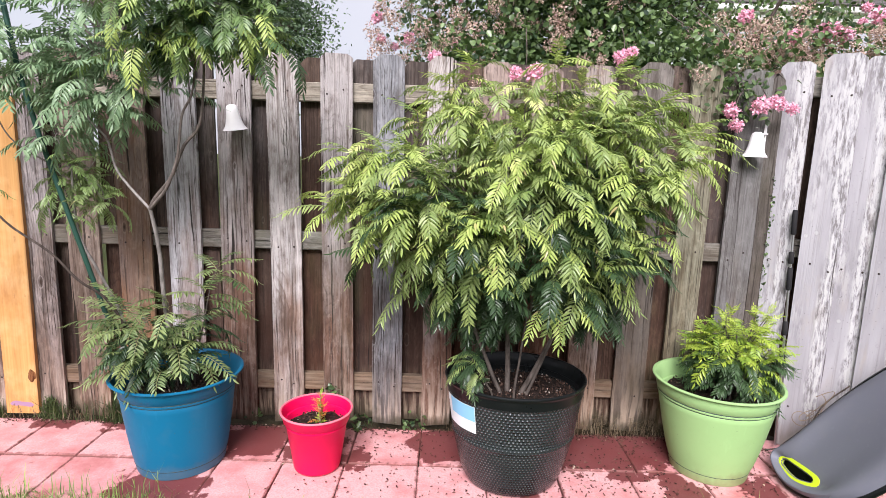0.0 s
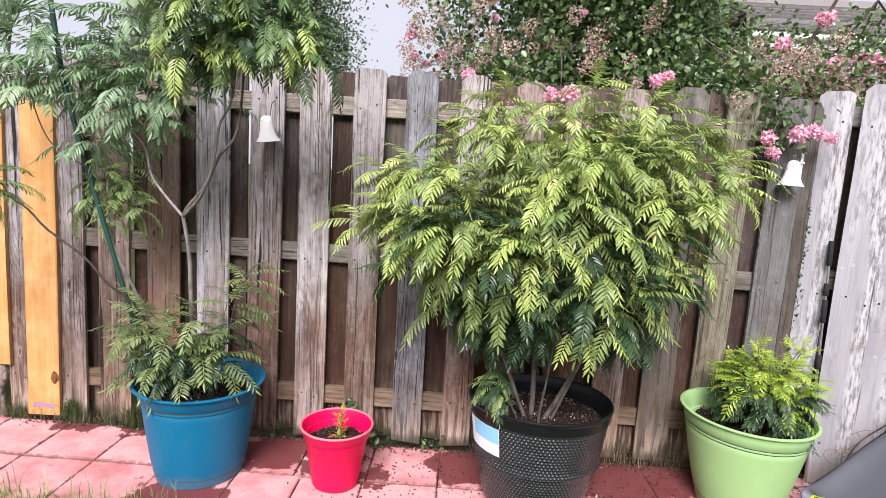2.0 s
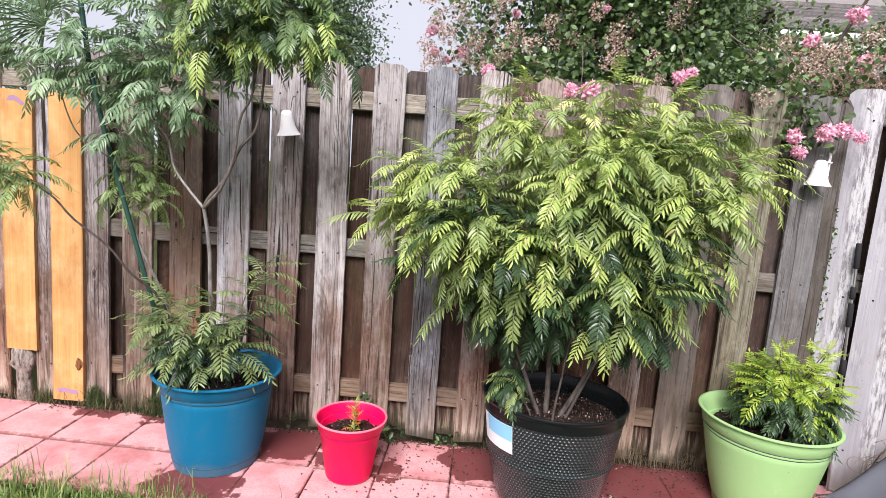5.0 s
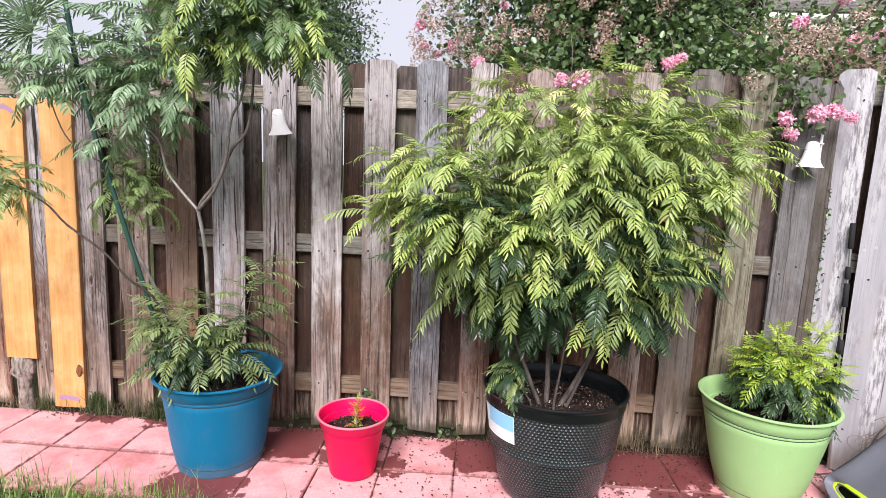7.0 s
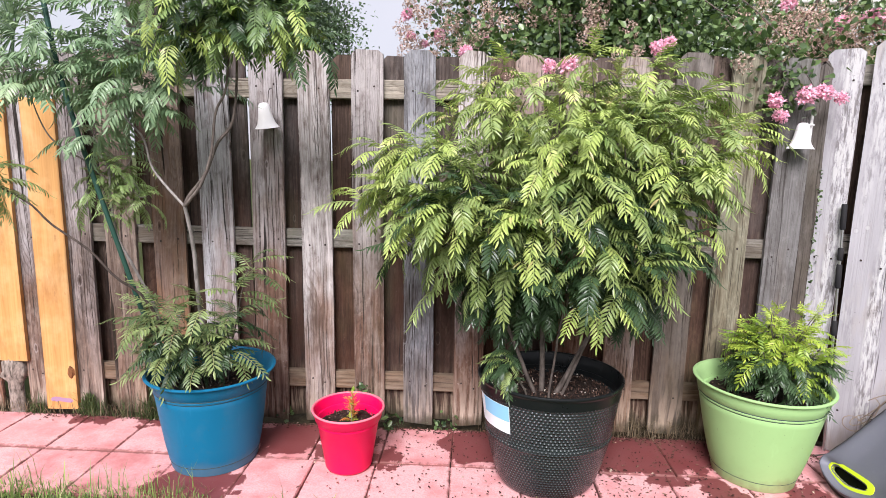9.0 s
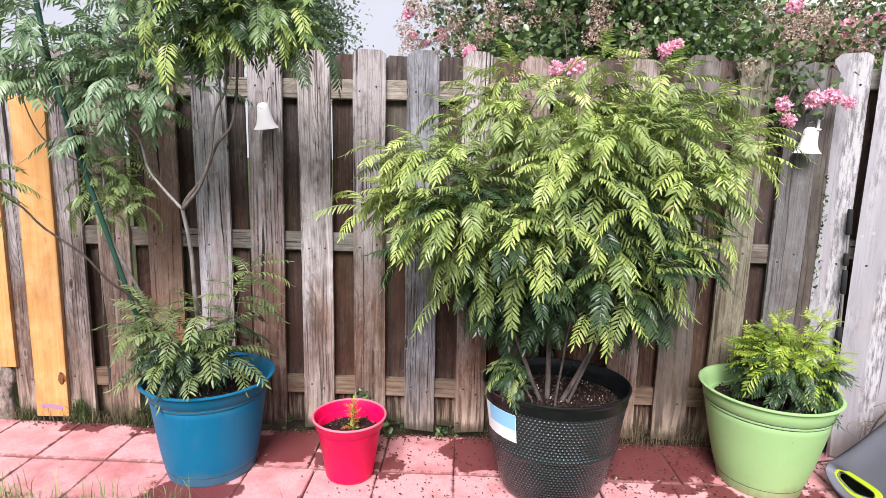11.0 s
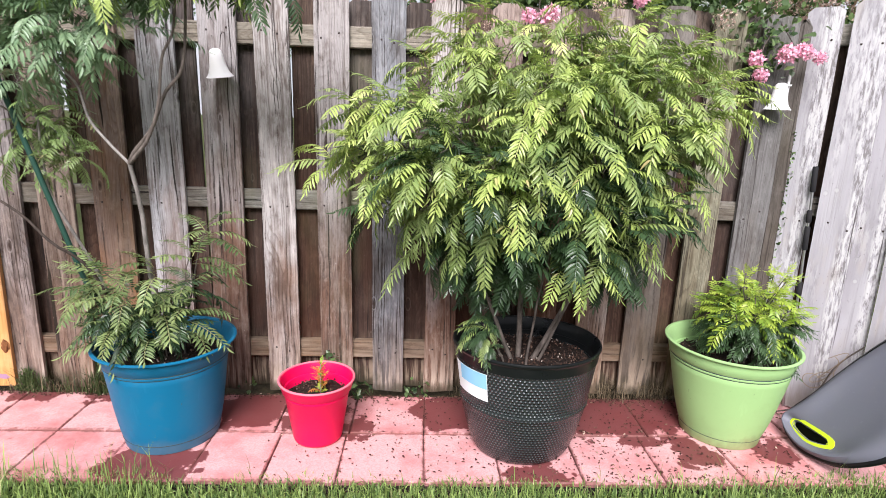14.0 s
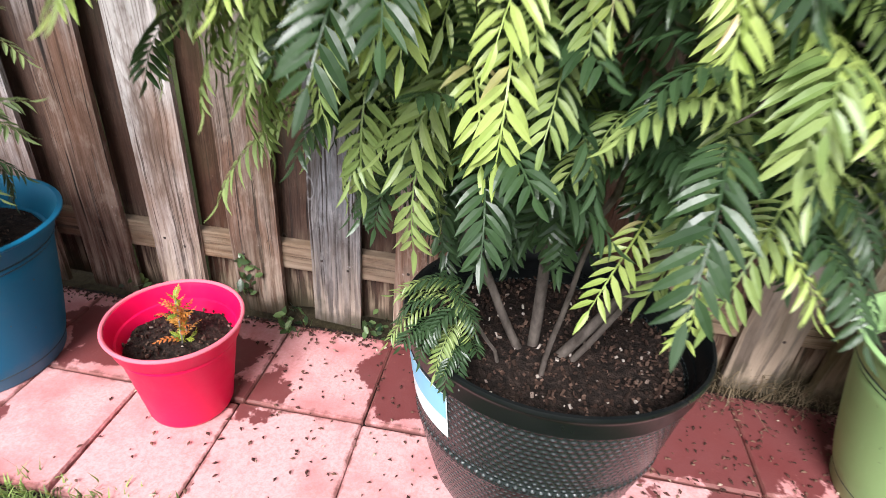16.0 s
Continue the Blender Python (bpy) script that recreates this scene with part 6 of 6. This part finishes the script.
for q in ((0, 1, 2, 3), (7, 6, 5, 4), (0, 4, 5, 1), (1, 5, 6, 2), (2, 6, 7, 3), (3, 7, 4, 0)):
    bm.faces.new([vs[i] for i in q])
stub = link_mesh("frond_stub", bm, BARK_BOOT, False)
for k in range(70):
    a = k * 2.4 + rng.uniform(-0.2, 0.2)
    z = 1.7 + 0.036 * k
    m = pose(-2.715 + 0.095 * math.cos(a), 4.6 + 0.095 * math.sin(a), z) @ pose(0, 0, 0, 0, 0, math.degrees(a) + 90) @ pose(0, 0, 0, rng.uniform(14, 32), 0, rng.uniform(-14, 14))
    part("frond_stub", stub, None, old_palm, m=m)

# fan palm with thin radiating blades
palm = thing("fan_palm", (-4.75, 5.6, 0.0), "fan palm with thin grey-green radiating fronds beyond the fence", "palm")
head = Vector((-4.75, 5.6, 1.70))
part("trunk", tube(bent((-4.75, 5.6, 0), head, 0, 0.03, 6, rng), 0.10, 12), BARK_BOOT, palm)
for cx, cy, cz, turn in ((-4.45, 5.35, 2.50, 160), (-4.95, 5.5, 2.30, 190), (-4.75, 5.7, 2.70, 120), (-4.55, 5.9, 1.75, 20), (-5.0, 5.9, 1.80, 200)):
    c = Vector((cx, cy, cz))
    part("petiole", tube(bent(head, c, 0.05, 0.01, 6, rng), [0.014 - 0.0012 * k for k in range(6)], 6), LEAF_FAR, palm)
    verts, faces = [], []
    for i in range(34):
        a = radians(turn - 105 + 210 * i / 33)
        d = Vector((math.cos(a), rng.uniform(-0.25, 0.0), math.sin(a))).normalized()
        side = Vector((-math.sin(a), 0, math.cos(a)))
        L = rng.uniform(0.58, 0.75)
        j = len(verts)
        for f, w, drop in ((0.0, 0.004, 0.0), (0.4, 0.009, 0.01), (0.75, 0.010, 0.06), (1.0, 0.002, 0.17)):
            p = c + d * (L * f) - Vector((0, 0, drop))
            verts += [p + side * w, p + Vector((0, 0.010, 0)), p - side * w]
        for q in range(3):
            k = j + 3 * q
            faces += [[k, k + 1, k + 4, k + 3], [k + 1, k + 2, k + 5, k + 4]]
    tagged(part("frond", raw_mesh("frond", verts, faces, LEAF_FAR), None, palm), kind="stuff")

house = thing("house", (8.0, 11.5, 0.0), "neighbouring beige house with a grey shingle roof", "house")
part("wall", box(9.0, 6.0, 3.3, 0, (9.2, 12.6, 1.65)), STUCCO, house, smooth=False)
EAVE_Y, EAVE_Z, SLOPE = 9.0, 3.86, 0.45
part("fascia", box(10.4, 0.04, 0.16, 0.005, (9.2, EAVE_Y, EAVE_Z - 0.12)), TRIM, house, "white fascia and gutter board", smooth=False)
part("gutter", tube([(4.0, EAVE_Y - 0.06, EAVE_Z - 0.07), (14.4, EAVE_Y - 0.06, EAVE_Z - 0.07)], 0.055, 10), TRIM, house, "white gutter")
part("soffit", box(10.4, 0.7, 0.02, 0, (9.2, EAVE_Y + 0.34, EAVE_Z - 0.21)), TRIM, house, smooth=False)
roof = part("roof", box(10.4, 4.6, 0.06, 0, (0, 2.3, -0.03)), SHINGLE, house, m=pose(9.2, EAVE_Y - 0.08, EAVE_Z, math.degrees(math.atan(SLOPE)), 0, 0), smooth=False)
course = link_mesh("shingle_course", box(10.4, 0.165, 0.022, 0.002), SHINGLE, False)
for k in range(22):
    ob = new("shingle_course", course)
    ob.parent = roof
    ob.matrix_basis = pose(0, 0.07 + 0.145 * k, 0.014, -7.0, 0, 0)

# ---- pavers ----
rng = random.Random(77)
PITCH = 0.324
variants = []
for v in range(4):
    bm = box(PITCH - 0.008, 0.328, 0.036, 0.005, (0, 0, -0.018))
    for vert in bm.verts:
        if vert.co.z > -0.01:
            vert.co.z += rng.uniform(-0.0012, 0.0012)
        vert.co.x += rng.uniform(-0.0015, 0.0015)
        vert.co.y += rng.uniform(-0.0015, 0.0015)
    variants.append(link_mesh("paver", bm, PAVER, False))
JOINTS = ((2.478, (-2.95, -2.62, -2.30, -1.98, -1.65, -1.36, -1.055, -0.735, -0.409, -0.083, 0.245, 0.575, 0.915, 1.24, 1.565, 1.89, 2.215)),
          (2.142, (-2.95, -2.62, -2.30, -1.98, -1.65, -1.32, -0.985, -0.70, -0.42, -0.084, 0.213, 0.537, 0.86, 1.185, 1.51, 1.835, 2.16)))
for y, joints in JOINTS:
    for xa, xb in zip(joints, joints[1:]):
        ob = new("paver", rng.choice(variants))
        attach(ob, pavement, pose((xa + xb) / 2, y + rng.uniform(-0.003, 0.003), rng.uniform(-0.003, 0.001), rng.uniform(-0.3, 0.3), rng.uniform(-0.3, 0.3), rng.choice((0, 180)) + rng.uniform(-0.6, 0.6)) @ Matrix.Diagonal(((xb - xa - 0.004) / (PITCH - 0.008), 1, 1, 1)))


# ---- grass, weeds and litter ----
def blades(name, pts, length, width, material, seed, lean=0.6):
    r = np.random.RandomState(seed)
    p = np.array(pts, float)
    n = len(p)
    a = r.uniform(0, math.tau, n)
    L = length * r.uniform(0.45, 1.25, n)
    k = lean * r.uniform(0.1, 1.0, n)
    d = np.stack([np.cos(a), np.sin(a), np.zeros(n)], 1)
    s = np.stack([-np.sin(a), np.cos(a), np.zeros(n)], 1) * (width * r.uniform(0.6, 1.2, n))[:, None]
    up = np.array([0, 0, 1.0])
    mid = p + d * (L * k * 0.3)[:, None] + up * (L * 0.6)[:, None]
    tip = p + d * (L * k)[:, None] + up * (L * np.sqrt(np.maximum(0.1, 1 - k * k * 0.8)))[:, None]
    v = np.stack([p - s, p + s, mid + s * 0.8, mid - s * 0.8, tip], 1).reshape(-1, 3)
    b = np.arange(n)[:, None] * 5
    f4 = (b + np.array([[0, 1, 2, 3]])).tolist()
    f3 = (b + np.array([[3, 2, 4]])).tolist()
    return raw_mesh(name, v.tolist(), f4 + f3, material)


def lawn_edge(x):
    return 1.978 + 0.012 * math.sin(9 * x) + 0.01 * math.sin(23 * x + 1) + (0.055 * (x - 0.6) if x > 0.6 else 0.05 * min(1.0, (-1.0 - x) / 0.5) if x < -1.0 else 0.0)


r = np.random.RandomState(5)
pts, tall = [], []
while len(pts) < 52000:
    x, y = r.uniform(-2.9, 2.8), r.uniform(1.25, 2.2)
    if y < 1.6 and r.rand() < 0.6:
        continue
    e = lawn_edge(x)
    if y < e + 0.02 * r.normal():
        pts.append((x, y, -0.03))
        if x < -1.0 and y > 1.78 and r.rand() < 0.055 or x > 0.75 and r.rand() < 0.012 or r.rand() < 0.0015:
            tall.append((x, y + 0.03, -0.03))
tagged(new("grass", blades("grass", pts, 0.050, 0.0026, GRASS, 1, 0.8)), "short green lawn grass along the pavers", "grass", kind="stuff")
tagged(new("grass", blades("grass", tall, 0.16, 0.0022, GRASS, 2, 0.5)), "tall unmown grass blades at the lawn edge", "grass", kind="stuff")
pts = []
for _ in range(700):
    x = r.uniform(-2.6, 1.55)
    if noise.noise(Vector((x * 2.3, 0, 3))) > (0.12 if x < 0.6 else -0.2):
        pts.append((x, r.uniform(2.64, 2.70) if r.rand() < 0.75 else 2.74, -0.02))
tagged(new("weeds", blades("weeds", pts, 0.085, 0.0016, DRY_GRASS, 3, 0.95)), "dry straw and weeds at the foot of the fence", "weeds", kind="stuff")
pts = []
for cx, cn, sp in ((-1.97, 50, 0.04), (-1.64, 230, 0.045), (-1.52, 110, 0.05), (-2.26, 30, 0.03), (-1.80, 24, 0.03)):
    pts += [(r.normal(cx, sp), r.uniform(2.61, 2.655), -0.01) for _ in range(cn)]
tagged(new("weeds", blades("weeds", pts, 0.14, 0.0017, WEED, 4, 0.7)), "dark green weeds growing at the fence foot", "weeds", kind="stuff")
pts = [(r.uniform(0.50, 1.62), r.uniform(2.59, 2.72), r.uniform(-0.01, 0.05)) for _ in range(620)] + [(r.uniform(-2.55, -1.45), r.uniform(2.60, 2.70), r.uniform(-0.01, 0.03)) for _ in range(220)]
tagged(new("weeds", blades("weeds", pts, 0.085, 0.0013, DRY_GRASS, 14, 1.7)), "tangled dry straw and rootlets at the fence foot", "weeds", kind="stuff")
pts = []
for cx, cn, sp, top in ((-1.99, 420, 0.035, 0.10), (-1.53, 620, 0.045, 0.20), (-1.46, 240, 0.03, 0.10), (-2.27, 120, 0.03, 0.04)):
    for _ in range(cn):
        u = abs(r.normal(0, 0.5))
        pts.append((r.normal(cx, sp * max(0.2, 1 - u * 0.6)), FENCE_Y - 0.004 - r.uniform(0, 0.02), min(u, 1.0) * top))
tagged(new("moss", blades("moss", pts, 0.030, 0.0022, MOSS, 15, 1.5)), "dark green moss creeping up the damp foot of the boards", "moss", kind="stuff")
wd = [(1.580, 2.664 + 0.006 * (k % 3), 0.40 + 0.07 * k) for k in range(14)]
creeper = thing("creeper", (1.58, 2.67, 0.0), "thin creeper with small leaves in the gap between the boards", "vine")
part("stem", tube(spline(((1.580, 2.675, 0.0), (1.582, 2.668, 0.4), (1.578, 2.670, 0.8), (1.581, 2.668, 1.15), (1.579, 2.668, 1.40)), 20), 0.0022, 5), BARK_TWIG, creeper)
tagged(part("foliage", leaf_cloud("foliage", wd, 12, 0.020, (0.010, 0.006, 0.03), LEAF_MYRTLE, 33), None, creeper), kind="stuff")
wd = [(-0.40, 2.60, 0.03), (-0.38, 2.62, 0.06), (-0.17, 2.66, 0.03), (-0.95, 2.68, 0.04), (-0.55, 2.63, 0.12), (-0.54, 2.64, 0.20), (-0.10, 2.66, 0.03)]
tagged(new("weeds", leaf_cloud("weeds", wd, 14, 0.035, (0.02, 0.012, 0.02), LEAF_MYRTLE, 31)), "small broad-leaved weeds at the fence foot", "weeds", kind="stuff")
verts, faces = [], []
for k in range(3400):
    x, y = r.uniform(-0.75, 1.5), r.uniform(1.98, 2.64)
    if k > 3000:
        x = r.uniform(1.50, 1.95)
        y = 2.62 - (x - 1.55) * 0.93 - abs(r.normal(0, 0.05))
    elif k > 1900:
        x, y = r.uniform(-2.2, 1.55), 2.64 - abs(r.normal(0, 0.028))
    if k < 1900 and r.rand() > 0.25 + 0.75 * min(1, max(0, (x + 0.3) / 0.9)):
        continue
    s, a = r.uniform(0.003, 0.010), r.uniform(0, math.tau)
    c, d, e = Vector((x, y, 0.003)), Vector((math.cos(a), math.sin(a), 0)), Vector((-math.sin(a), math.cos(a), 0))
    i = len(verts)
    verts += [c - d * s, c + e * s * 0.5 + Vector((0, 0, 0.002)), c + d * s, c - e * s * 0.5 + Vector((0, 0, 0.002)), c + Vector((0, 0, 0.005))]
    faces += [[i, i + 1, i + 4], [i + 1, i + 2, i + 4], [i + 2, i + 3, i + 4], [i + 3, i, i + 4]]
tagged(new("leaf_litter", raw_mesh("leaf_litter", verts, faces, LITTER)), "dark crumbs of soil and fallen leaflets on the pavers", "litter", kind="stuff")
